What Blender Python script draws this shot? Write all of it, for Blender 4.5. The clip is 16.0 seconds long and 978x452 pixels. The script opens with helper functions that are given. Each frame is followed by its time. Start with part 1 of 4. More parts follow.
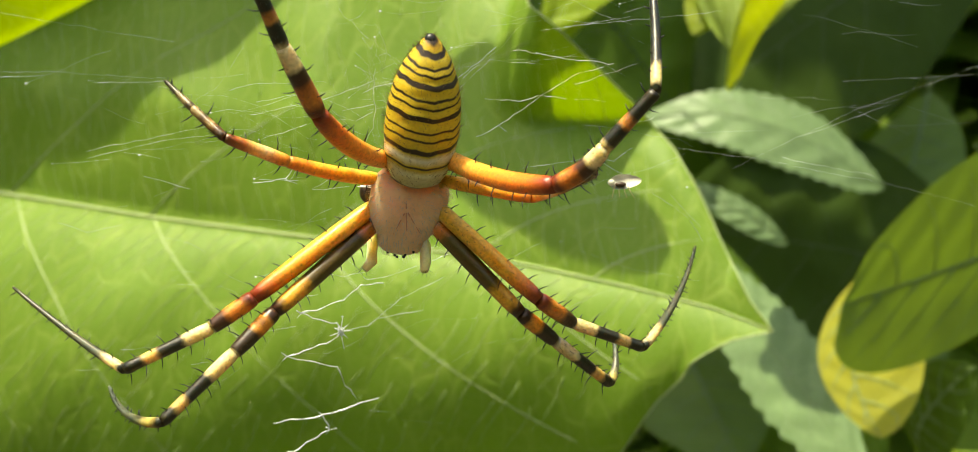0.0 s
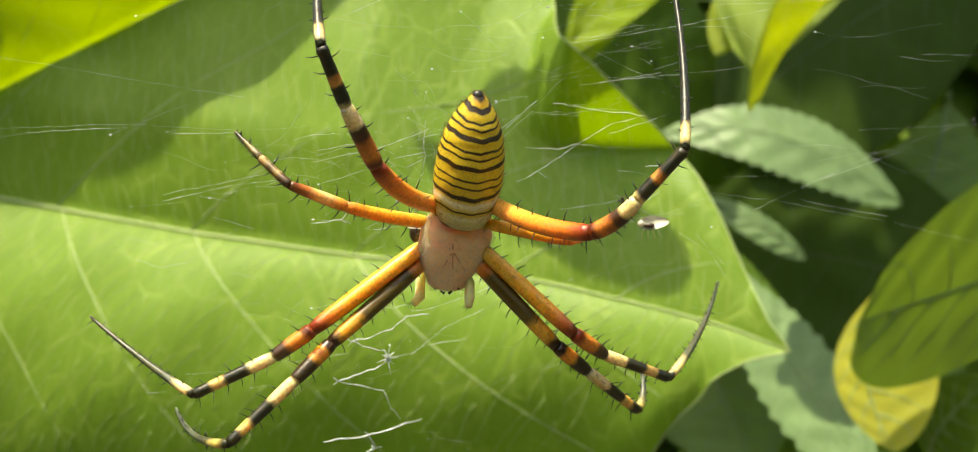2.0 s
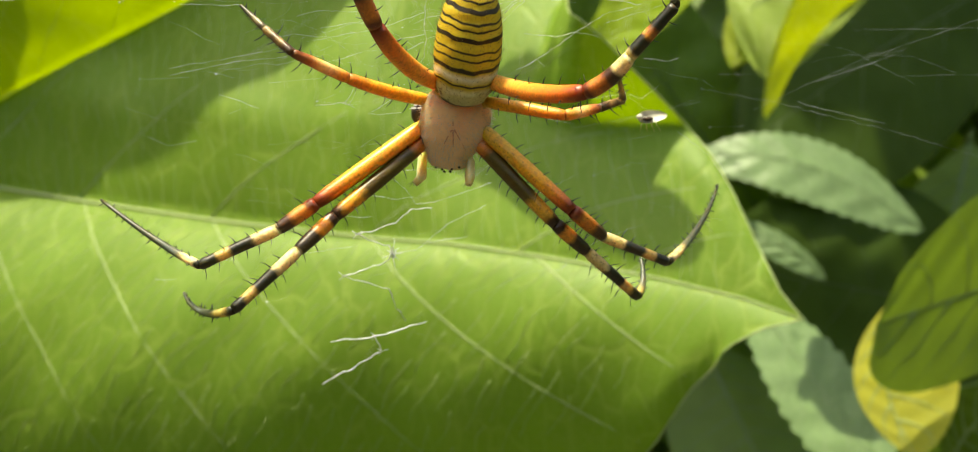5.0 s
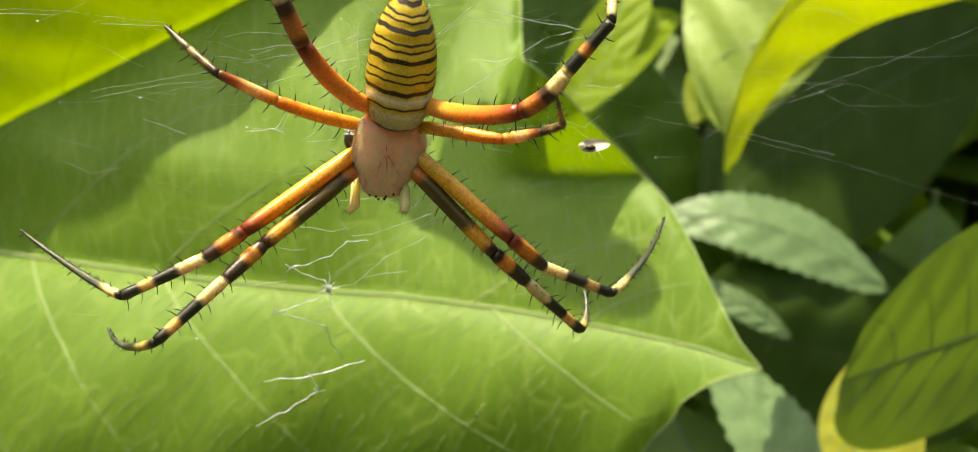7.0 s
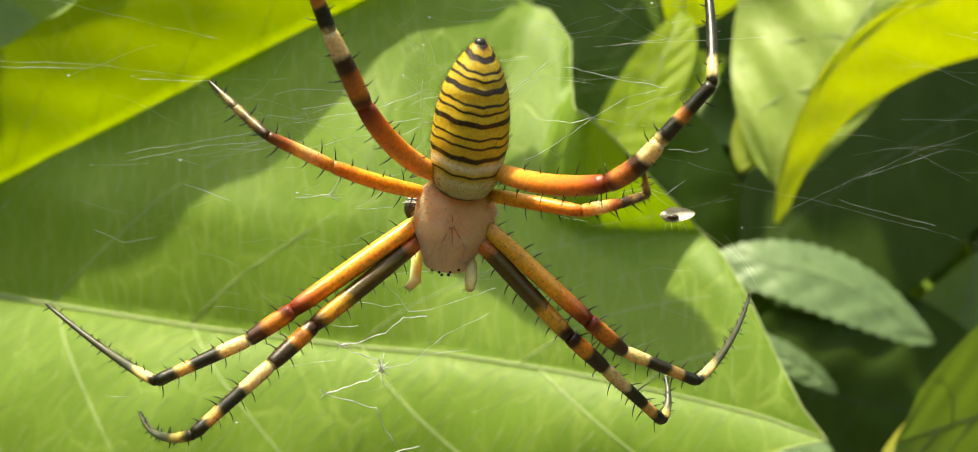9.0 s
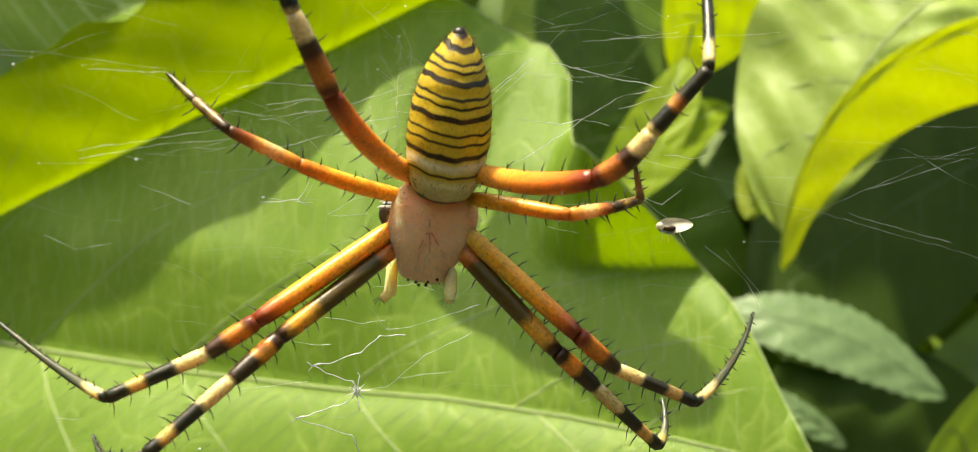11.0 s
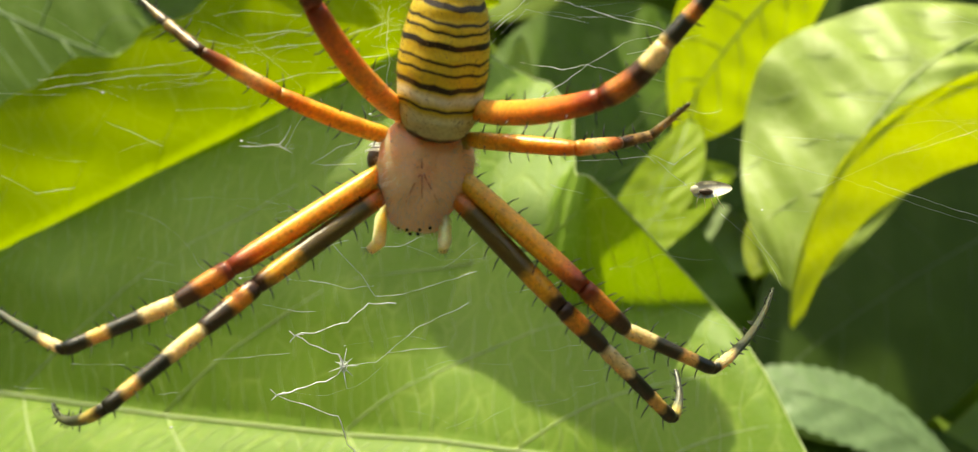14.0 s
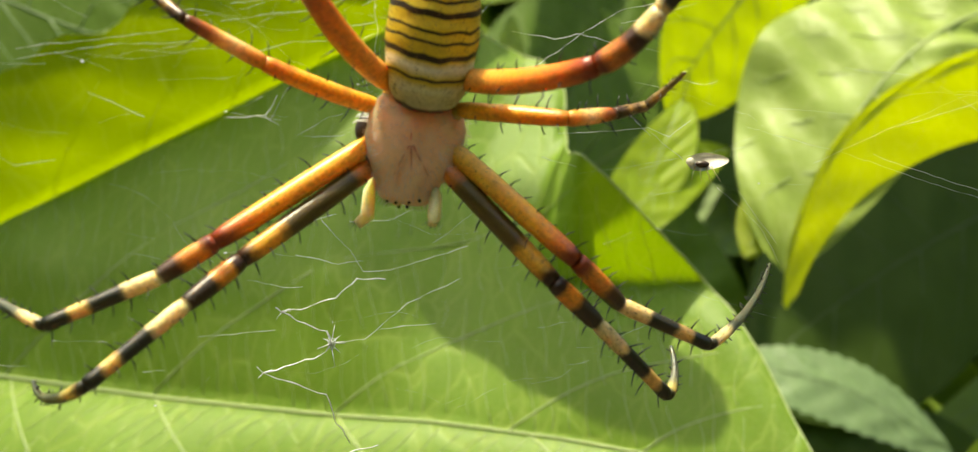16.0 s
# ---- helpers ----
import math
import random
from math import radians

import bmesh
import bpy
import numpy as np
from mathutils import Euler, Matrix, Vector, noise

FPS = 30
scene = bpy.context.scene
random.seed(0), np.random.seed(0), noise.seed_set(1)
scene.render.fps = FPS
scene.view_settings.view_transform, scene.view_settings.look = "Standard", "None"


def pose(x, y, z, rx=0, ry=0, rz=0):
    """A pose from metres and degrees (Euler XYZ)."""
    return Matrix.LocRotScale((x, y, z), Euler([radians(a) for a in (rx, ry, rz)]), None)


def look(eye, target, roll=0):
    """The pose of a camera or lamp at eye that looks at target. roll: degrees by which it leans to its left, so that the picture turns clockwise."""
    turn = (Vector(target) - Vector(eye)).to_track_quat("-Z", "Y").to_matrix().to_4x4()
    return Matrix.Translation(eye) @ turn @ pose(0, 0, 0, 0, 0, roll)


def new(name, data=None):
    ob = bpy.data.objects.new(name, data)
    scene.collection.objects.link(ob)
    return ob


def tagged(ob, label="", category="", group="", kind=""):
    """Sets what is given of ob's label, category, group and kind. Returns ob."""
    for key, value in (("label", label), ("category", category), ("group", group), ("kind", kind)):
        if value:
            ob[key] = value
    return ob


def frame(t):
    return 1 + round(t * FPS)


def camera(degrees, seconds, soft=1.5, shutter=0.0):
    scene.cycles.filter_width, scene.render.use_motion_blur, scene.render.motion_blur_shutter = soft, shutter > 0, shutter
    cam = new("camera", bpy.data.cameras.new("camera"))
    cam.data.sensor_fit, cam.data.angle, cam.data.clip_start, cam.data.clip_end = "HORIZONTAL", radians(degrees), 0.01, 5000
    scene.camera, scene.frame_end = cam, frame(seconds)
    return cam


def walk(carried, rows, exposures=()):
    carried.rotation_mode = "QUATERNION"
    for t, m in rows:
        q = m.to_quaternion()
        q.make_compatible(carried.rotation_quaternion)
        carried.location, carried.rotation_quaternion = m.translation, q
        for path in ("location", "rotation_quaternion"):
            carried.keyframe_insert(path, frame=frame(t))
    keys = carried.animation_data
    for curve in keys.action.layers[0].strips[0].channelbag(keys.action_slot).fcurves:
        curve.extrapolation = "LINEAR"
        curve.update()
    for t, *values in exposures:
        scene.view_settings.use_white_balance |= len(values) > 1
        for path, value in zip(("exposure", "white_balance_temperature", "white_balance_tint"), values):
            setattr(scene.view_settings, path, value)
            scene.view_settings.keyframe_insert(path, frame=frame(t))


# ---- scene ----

# All places below are in centimetres round the spider's head; CM turns them into metres.
CM = 0.01

# ---- camera ----
cam = camera(35.8, 16.0, soft=0.8)
cam.data.dof.use_dof = True
cam.data.dof.focus_distance = 0.127
cam.data.dof.aperture_fstop = 64.0

# seconds, eye in cm, then turn to the left, upward tilt and roll in degrees
PATH = [
    (0.0, 0.146, -12.726, 1.168, -2.67, -4.29, -0.5),
    (0.5, 0.299, -13.178, 1.304, -2.68, -4.03, -0.66),
    (1.0, 0.117, -13.79, 1.581, -1.94, -4.02, -0.45),
    (1.5, -0.043, -13.523, 1.372, -1.67, -4.18, 0.12),
    (2.0, -0.098, -13.783, 1.6, -1.97, -4.24, 0.07),
    (2.5, -0.206, -13.696, 1.7, -2.09, -4.34, 0.28),
    (3.0, -0.433, -13.936, 1.567, -1.63, -4.5, 0.31),
    (3.2, -0.43, -13.94, 1.56, -1.4, -4.3, 0.31),
    (5.3, 0.182, -14.341, -0.315, -0.93, 0.22, -0.3),
    (5.5, 0.092, -15.338, 0.101, -1.39, 2.97, -0.06),
    (6.0, 0.272, -15.098, -0.097, -1.32, 2.24, -0.23),
    (6.5, 0.842, -14.296, -0.127, -1.93, 1.8, -1.05),
    (7.0, 0.48, -13.705, -0.622, -2.02, 1.32, -0.53),
    (7.5, -0.255, -13.218, -0.329, -0.63, 1.61, -0.5),
    (8.0, -0.273, -12.71, -0.498, -0.23, 2.53, -0.02),
    (8.2, 0.057, -12.558, -0.476, -0.72, 2.7, 0.03),
    (10.3, 0.131, -11.737, 0.132, -1.24, 2.52, 0.24),
    (10.4, 0.131, -11.546, -0.027, -1.26, 2.44, 0.12),
    (10.5, 0.088, -11.36, -0.229, -1.32, 2.18, 0.2),
    (11.0, 0.329, -11.377, -0.617, -0.81, 5.07, 0.27),
    (11.5, 0.145, -12.062, -0.969, -0.39, 8.25, 0.6),
    (12.0, 0.791, -12.189, -1.522, -0.05, 8.5, 0.73),
    (12.5, 0.606, -11.859, -1.901, -0.52, 7.86, 0.64),
    (13.0, 0.244, -10.928, -1.759, -0.87, 8.34, -0.1),
    (13.5, 0.121, -10.612, -1.886, -0.9, 8.73, -0.15),
    (14.0, 0.384, -10.299, -1.603, -0.69, 8.81, 0.35),
    (14.5, 0.424, -10.115, -1.345, -0.68, 8.93, 0.4),
    (15.0, 0.297, -9.914, -1.221, -0.29, 8.51, 0.06),
    (15.5, 0.311, -9.89, -1.433, -0.72, 7.82, 0.25),
    (16.0, 0.392, -10.032, -1.633, -1.01, 8.17, 0.23),
]


def stand(x, y, z, yaw, pitch, roll):
    a, b = radians(yaw), radians(pitch)
    ahead = Vector((-math.sin(a) * math.cos(b), math.cos(a) * math.cos(b), math.sin(b)))
    eye = Vector((x, y, z)) * CM
    return look(eye, eye + ahead * 0.1, roll)


walk(cam, [(t, stand(*row)) for t, *row in PATH], [(0.0, 1.1, 7200, 2), (3.2, 1.1, 7200, 2), (5.5, 1.02, 7200, 2), (16.0, 1.02, 7200, 2)])

# ---- light ----
LIGHT = Vector((0.25, 0.20, -1.0)).normalized()   # the way the sunlight travels
sun = new("sun", bpy.data.lights.new("sun", "SUN"))
sun.data.energy = 4.1
sun.data.angle = radians(0.5)
sun.data.color = (1.0, 0.935, 0.74)
sun.matrix_world = look(-LIGHT, (0, 0, 0))

world = bpy.data.worlds.new("sky")
scene.world = world
world.use_nodes = True
sky = world.node_tree.nodes.new("ShaderNodeTexSky")
sky.sky_type = "NISHITA"
sky.sun_disc = False
sky.dust_density = 4.0
sky.sun_elevation = math.asin(-LIGHT.z)
sky.sun_rotation = math.atan2(-LIGHT.x, -LIGHT.y)
world.node_tree.links.new(sky.outputs[0], world.node_tree.nodes["Background"].inputs[0])
world.node_tree.nodes["Background"].inputs[1].default_value = 0.15


# ---- materials ----
def nodes_of(name):
    m = bpy.data.materials.new(name)
    m.use_nodes = True
    return m, m.node_tree, m.node_tree.nodes["Principled BSDF"]


def add(tree, kind, **inputs):
    n = tree.nodes.new(kind)
    for key, value in inputs.items():
        n.inputs[key.replace("_", " ")].default_value = value
    return n


def ramp(tree, fac, stops):
    n = tree.nodes.new("ShaderNodeValToRGB")
    els = n.color_ramp.elements
    while len(els) < len(stops):
        els.new(0.5)
    for e, (p, c) in zip(els, stops):
        e.position, e.color = p, (*c, 1)
    tree.links.new(fac, n.inputs[0])
    return n.outputs[0]


def mixed(tree, fac, a, b, blend="MIX"):
    n = tree.nodes.new("ShaderNodeMix")
    n.data_type, n.blend_type = "RGBA", blend
    for socket, value in ((n.inputs[0], fac), (n.inputs[6], a), (n.inputs[7], b)):
        if isinstance(value, bpy.types.NodeSocket):
            tree.links.new(value, socket)
        elif isinstance(value, tuple):
            socket.default_value = (*value, 1)
        else:
            socket.default_value = value
    return n.outputs[2]


def srgb(r, g, b):
    return tuple(((c / 255 + 0.055) / 1.055) ** 2.4 if c > 10 else c / 255 / 12.92 for c in (r, g, b))


def leaf_material(name, face, glow, share=0.45, rough=0.42, pale=(0.36, 0.45, 0.14), net=2.0, crease=0.25, gloss=0.18):
    """A leaf blade: face is the colour of its skin, glow that of the light that comes through."""
    m, tree, bsdf = nodes_of(name)
    link = tree.links.new
    uv = tree.nodes.new("ShaderNodeUVMap")
    large = add(tree, "ShaderNodeTexNoise", Scale=0.55, Detail=3.0)
    fine = add(tree, "ShaderNodeTexNoise", Scale=9.0, Detail=5.0)
    wobble = add(tree, "ShaderNodeTexNoise", Scale=1.6, Detail=2.0)
    shift = tree.nodes.new("ShaderNodeVectorMath")
    shift.operation = "MULTIPLY_ADD"
    shift.inputs[1].default_value = (0.35, 0.35, 0)
    for n in (large, fine, wobble):
        link(uv.outputs[0], n.inputs["Vector"])
    link(wobble.outputs["Color"], shift.inputs[0])
    link(uv.outputs[0], shift.inputs[2])
    squash = tree.nodes.new("ShaderNodeMapping")
    squash.inputs["Rotation"].default_value = (0, 0, 0.9)
    squash.inputs["Scale"].default_value = (1.0, 0.45, 1.0)
    link(shift.outputs[0], squash.inputs["Vector"])
    cells = add(tree, "ShaderNodeTexVoronoi", Scale=net)
    cells.feature = "DISTANCE_TO_EDGE"
    link(squash.outputs[0], cells.inputs["Vector"])
    small = add(tree, "ShaderNodeTexVoronoi", Scale=net * 3.6)
    small.feature = "DISTANCE_TO_EDGE"
    link(shift.outputs[0], small.inputs["Vector"])
    lines = ramp(tree, cells.outputs["Distance"], [(0.0, (0.8, 0.8, 0.8)), (0.03, (0.25, 0.25, 0.25)), (0.07, (0, 0, 0))])
    threads = ramp(tree, small.outputs["Distance"], [(0.0, (0.3, 0.3, 0.3)), (0.08, (0, 0, 0))])
    dim = tuple(c * 0.72 for c in face)
    tone = mixed(tree, large.outputs["Fac"], dim, tuple(min(1, c * 1.25) for c in face))
    tone = mixed(tree, ramp(tree, fine.outputs["Fac"], [(0.35, (0, 0, 0)), (0.75, (0.5, 0.5, 0.5))]), tone, tuple(c * 0.7 for c in face))
    tone = mixed(tree, threads, tone, pale)
    half = tree.nodes.new("ShaderNodeMath")
    half.operation = "MULTIPLY"
    half.inputs[1].default_value = 0.55
    link(lines, half.inputs[0])
    tone = mixed(tree, half.outputs[0], tone, pale)
    link(tone, bsdf.inputs["Base Color"])
    bsdf.inputs["Roughness"].default_value = rough
    bsdf.inputs["Specular IOR Level"].default_value = gloss
    high = tree.nodes.new("ShaderNodeMath")
    high.operation = "MULTIPLY_ADD"
    high.inputs[1].default_value = -0.6
    link(threads, high.inputs[0])
    link(fine.outputs["Fac"], high.inputs[2])
    high2 = tree.nodes.new("ShaderNodeMath")
    high2.operation = "SUBTRACT"
    link(high.outputs[0], high2.inputs[0])
    link(lines, high2.inputs[1])
    bump = add(tree, "ShaderNodeBump", Strength=crease, Distance=0.0004)
    link(high2.outputs[0], bump.inputs["Height"])
    link(bump.outputs[0], bsdf.inputs["Normal"])
    through_it = tree.nodes.new("ShaderNodeBsdfTranslucent")
    shine = mixed(tree, large.outputs["Fac"], tuple(c * 0.8 for c in glow), tuple(min(1, c * 1.15) for c in glow))
    shine = mixed(tree, threads, shine, tuple(c * 0.6 for c in glow))
    link(shine, through_it.inputs["Color"])
    both = tree.nodes.new("ShaderNodeMixShader")
    both.inputs[0].default_value = share
    link(bsdf.outputs[0], both.inputs[1])
    link(through_it.outputs[0], both.inputs[2])
    link(both.outputs[0], tree.nodes["Material Output"].inputs["Surface"])
    return m


def plain_material(name, colour, rough=0.5, vary=0.25, scale=40.0, light=0.0, spec=0.4, deep=0.0, speck=0.6):
    """A skin or bark with two scales of variation; light is the share that passes through."""
    m, tree, bsdf = nodes_of(name)
    link = tree.links.new
    co = tree.nodes.new("ShaderNodeTexCoord")
    n1 = add(tree, "ShaderNodeTexNoise", Scale=scale, Detail=4.0)
    n2 = add(tree, "ShaderNodeTexNoise", Scale=scale * 12, Detail=3.0)
    for n in (n1, n2):
        link(co.outputs["Object"], n.inputs["Vector"])
    tone = mixed(tree, n1.outputs["Fac"], tuple(c * (1 - vary) for c in colour), tuple(min(1, c * (1 + vary)) for c in colour))
    tone = mixed(tree, ramp(tree, n2.outputs["Fac"], [(0.4, (0, 0, 0)), (0.8, (speck,) * 3)]), tone, tuple(c * 0.6 for c in colour))
    link(tone, bsdf.inputs["Base Color"])
    bsdf.inputs["Roughness"].default_value = rough
    bsdf.inputs["Specular IOR Level"].default_value = spec
    bump = add(tree, "ShaderNodeBump", Strength=0.3, Distance=0.0001)
    link(n2.outputs["Fac"], bump.inputs["Height"])
    link(bump.outputs[0], bsdf.inputs["Normal"])
    if deep:
        bsdf.inputs["Subsurface Weight"].default_value = deep
        bsdf.inputs["Subsurface Radius"].default_value = (1.0, 0.55, 0.4)
        bsdf.inputs["Subsurface Scale"].default_value = 0.003
    if light:
        t = tree.nodes.new("ShaderNodeBsdfTranslucent")
        link(tone, t.inputs["Color"])
        both = tree.nodes.new("ShaderNodeMixShader")
        both.inputs[0].default_value = light
        link(bsdf.outputs[0], both.inputs[1])
        link(t.outputs[0], both.inputs[2])
        link(both.outputs[0], tree.nodes["Material Output"].inputs["Surface"])
    return m


def band_material(name, stops, rough=0.37, light=0.9, ragged_by=0.022, ragged_scale=1400.0, mottle=1.0):
    """A leg or body ringed with colours along its length; stops lie along the length from 0 to 1."""
    m, tree, bsdf = nodes_of(name)
    link = tree.links.new
    uv = tree.nodes.new("ShaderNodeUVMap")
    co = tree.nodes.new("ShaderNodeTexCoord")
    parts = tree.nodes.new("ShaderNodeSeparateXYZ")
    link(uv.outputs[0], parts.inputs[0])
    ragged = add(tree, "ShaderNodeTexNoise", Scale=ragged_scale, Detail=3.0)
    link(co.outputs["Object"], ragged.inputs["Vector"])
    along = tree.nodes.new("ShaderNodeMath")
    along.operation = "MULTIPLY_ADD"
    along.inputs[1].default_value = ragged_by
    link(ragged.outputs["Fac"], along.inputs[0])
    link(parts.outputs[0], along.inputs[2])
    stops = [(min(1, p + ragged_by / 2), srgb(*c)) for p, c in stops]
    if len(stops) <= 32:
        tone = ramp(tree, along.outputs[0], stops)
    else:
        later = tree.nodes.new("ShaderNodeMath")
        later.operation = "GREATER_THAN"
        later.inputs[1].default_value = stops[27][0]
        link(along.outputs[0], later.inputs[0])
        tone = mixed(tree, later.outputs[0], ramp(tree, along.outputs[0], stops[:28]), ramp(tree, along.outputs[0], stops[27:]))
    specks = add(tree, "ShaderNodeTexVoronoi", Scale=1500.0)
    link(co.outputs["Object"], specks.inputs["Vector"])
    dots = ramp(tree, specks.outputs["Distance"], [(0.0, (0.6 * mottle,) * 3), (0.2, (0, 0, 0))])
    tone = mixed(tree, dots, tone, (0.07, 0.03, 0.01))
    grain = add(tree, "ShaderNodeTexNoise", Scale=3500.0, Detail=4.0)
    link(co.outputs["Object"], grain.inputs["Vector"])
    tone = mixed(tree, ramp(tree, grain.outputs["Fac"], [(0.36, (0, 0, 0)), (0.66, (1, 1, 1))]), tone, mixed(tree, 0.3 * mottle, tone, (0.05, 0.02, 0.003)))
    blotch = add(tree, "ShaderNodeTexNoise", Scale=900.0, Detail=3.0)
    link(co.outputs["Object"], blotch.inputs["Vector"])
    tone = mixed(tree, ramp(tree, blotch.outputs["Fac"], [(0.52, (0, 0, 0)), (0.68, (0.36 * mottle,) * 3)]), tone, mixed(tree, 0.5, tone, (0.09, 0.03, 0.005)))
    link(tone, bsdf.inputs["Base Color"])
    bsdf.inputs["Roughness"].default_value = rough
    bsdf.inputs["Specular IOR Level"].default_value = 0.5
    bump = add(tree, "ShaderNodeBump", Strength=0.6, Distance=0.00005)
    link(grain.outputs["Fac"], bump.inputs["Height"])
    link(bump.outputs[0], bsdf.inputs["Normal"])
    bsdf.inputs["Subsurface Weight"].default_value = light
    bsdf.inputs["Subsurface Radius"].default_value = (1.0, 0.78, 0.38)
    bsdf.inputs["Subsurface Scale"].default_value = 0.0014
    return m


BROAD = leaf_material("broad_leaf", (0.168, 0.285, 0.030), (0.38, 0.57, 0.004), 0.40, 0.46, net=2.2, pale=(0.40, 0.50, 0.10), gloss=0.28)
FRESH = leaf_material("fresh_leaf", (0.26, 0.36, 0.02), (0.60, 0.74, 0.01), 0.5, 0.45, net=1.8, pale=(0.5, 0.55, 0.12))
LIME = leaf_material("lime_leaf", (0.25, 0.36, 0.012), (0.38, 0.49, 0.004), 0.46, 0.45, net=1.8, pale=(0.4, 0.48, 0.1))
GOLDEN = leaf_material("golden_leaf", (0.34, 0.42, 0.05), (0.60, 0.68, 0.005), 0.5, 0.45, net=1.8, pale=(0.6, 0.62, 0.2))
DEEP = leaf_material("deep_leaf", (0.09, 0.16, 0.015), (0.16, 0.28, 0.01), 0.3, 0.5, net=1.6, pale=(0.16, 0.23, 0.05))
SILVERY = leaf_material("silvery_leaf", (0.17, 0.26, 0.11), (0.22, 0.34, 0.05), 0.25, 0.4, net=1.6, pale=(0.26, 0.35, 0.18), gloss=0.36)
YELLOWING = leaf_material("yellowing_leaf", (0.60, 0.58, 0.08), (0.8, 0.74, 0.04), 0.45, 0.5, net=1.8, pale=(0.6, 0.6, 0.16))
PALE = leaf_material("sunlit_pale_leaf", (0.26, 0.35, 0.06), (0.28, 0.40, 0.01), 0.25, 0.42, net=1.8, pale=(0.42, 0.48, 0.16), gloss=0.35)
ROUND = leaf_material("round_leaf", (0.17, 0.25, 0.06), (0.26, 0.4, 0.02), 0.35, 0.42, net=1.6, pale=(0.2, 0.28, 0.08), gloss=0.3)
SHADY = leaf_material("shady_leaf", (0.25, 0.36, 0.05), (0.34, 0.5, 0.02), 0.4, 0.55, net=0.6, pale=(0.13, 0.19, 0.05))
VEIN = plain_material("leaf_vein", (0.42, 0.51, 0.20), 0.45, 0.12, 120, 0.3)
# vein darkened to match leaves whose deep shade is put into the colour
SHADE_DARK_VEIN = plain_material("shade_dark_leaf_vein", (0.05, 0.085, 0.018), 0.6, 0.15, 120)
SILVER_VEIN = plain_material("grey_green_vein", (0.20, 0.29, 0.13), 0.5, 0.15, 120, 0.2)
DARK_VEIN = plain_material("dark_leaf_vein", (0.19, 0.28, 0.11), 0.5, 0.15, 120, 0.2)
# leaf colour lowered to stand for deep shade in the background
SHADE_DARK = leaf_material("shade_dark_leaf", (0.045, 0.08, 0.010), (0.07, 0.13, 0.006), 0.3, 0.55, net=1.2, pale=(0.06, 0.10, 0.02), gloss=0.12)
SHADE = leaf_material("shaded_leaf", (0.18, 0.28, 0.06), (0.28, 0.42, 0.03), 0.35, 0.5, net=1.2, pale=(0.2, 0.28, 0.09), gloss=0.3)
STEM = plain_material("green_stem", (0.13, 0.19, 0.05), 0.5, 0.3, 60)
SOIL = plain_material("soil", (0.06, 0.05, 0.03), 0.9, 0.5, 8)
SILK = plain_material("silk", (0.86, 0.88, 0.86), 0.3, 0.06, 400, 0.35, 0.8)
PINK = plain_material("pinkish_carapace", srgb(255, 202, 152), 0.5, 0.1, 260, deep=0.9, speck=0.25)
# brown that stands for the shade inside the carapace grooves
FURROW_SHADE = plain_material("brown_furrow_shade", srgb(214, 150, 116), 0.6, 0.15, 260)
DOWN = plain_material("pale_down", (0.72, 0.6, 0.5), 0.5, 0.1, 200, 0.4)
FUR = plain_material("brown_hair", (0.16, 0.11, 0.03), 0.5, 0.2, 300, 0.2)
BLACK = plain_material("black_bristle", (0.02, 0.017, 0.015), 0.4, 0.2, 300)
EYE = plain_material("black_eye", (0.01, 0.008, 0.008), 0.12, 0.1, 300)
AMBER = plain_material("amber_skin", srgb(248, 200, 112), 0.4, 0.15, 300, deep=1.0)
PALP = plain_material("pale_feeler", srgb(246, 210, 140), 0.4, 0.15, 300, deep=1.0)
PREY = plain_material("dark_husk", (0.05, 0.03, 0.015), 0.35, 0.5, 300)
WING = plain_material("whitish_wing", (0.78, 0.74, 0.6), 0.3, 0.2, 500, 0.4)

DARK, CREAM, BLACKISH, GREY = (58, 42, 20), (228, 206, 148), (34, 38, 22), (98, 104, 84)
# femur 0 to .25, tibia to .5, metatarsus to .75, tarsus to 1
LEG_OUTER = band_material("outer_front_leg", [
    (0, (250, 197, 76)), (.17, (244, 175, 48)), (.215, (214, 120, 39)), (.24, (138, 54, 20)), (.275, (134, 52, 20)), (.31, (216, 142, 50)),
    (.385, (214, 138, 48)), (.42, (78, 44, 20)), (.485, (62, 40, 22)), (.505, CREAM), (.57, CREAM), (.585, BLACKISH), (.645, BLACKISH),
    (.66, (214, 182, 106)), (.69, (214, 182, 106)), (.705, BLACKISH), (.755, BLACKISH), (.765, CREAM), (.79, CREAM), (.81, (84, 90, 70)), (1, (58, 66, 52))])
LEG_INNER = band_material("inner_front_leg", [
    (0, (232, 144, 65)), (.025, (226, 135, 59)), (.045, (98, 82, 30)), (.165, (94, 76, 28)), (.185, (228, 170, 56)), (.222, (232, 173, 56)), (.24, (60, 32, 16)),
    (.285, (60, 32, 16)), (.305, (224, 153, 52)), (.36, (226, 155, 54)), (.39, DARK), (.49, DARK), (.505, CREAM), (.58, CREAM), (.595, BLACKISH),
    (.66, BLACKISH), (.675, (214, 182, 106)), (.70, (214, 182, 106)), (.715, BLACKISH), (.76, BLACKISH), (.78, (206, 186, 104)), (.82, (130, 130, 90)), (.85, GREY), (1, (74, 84, 72))])
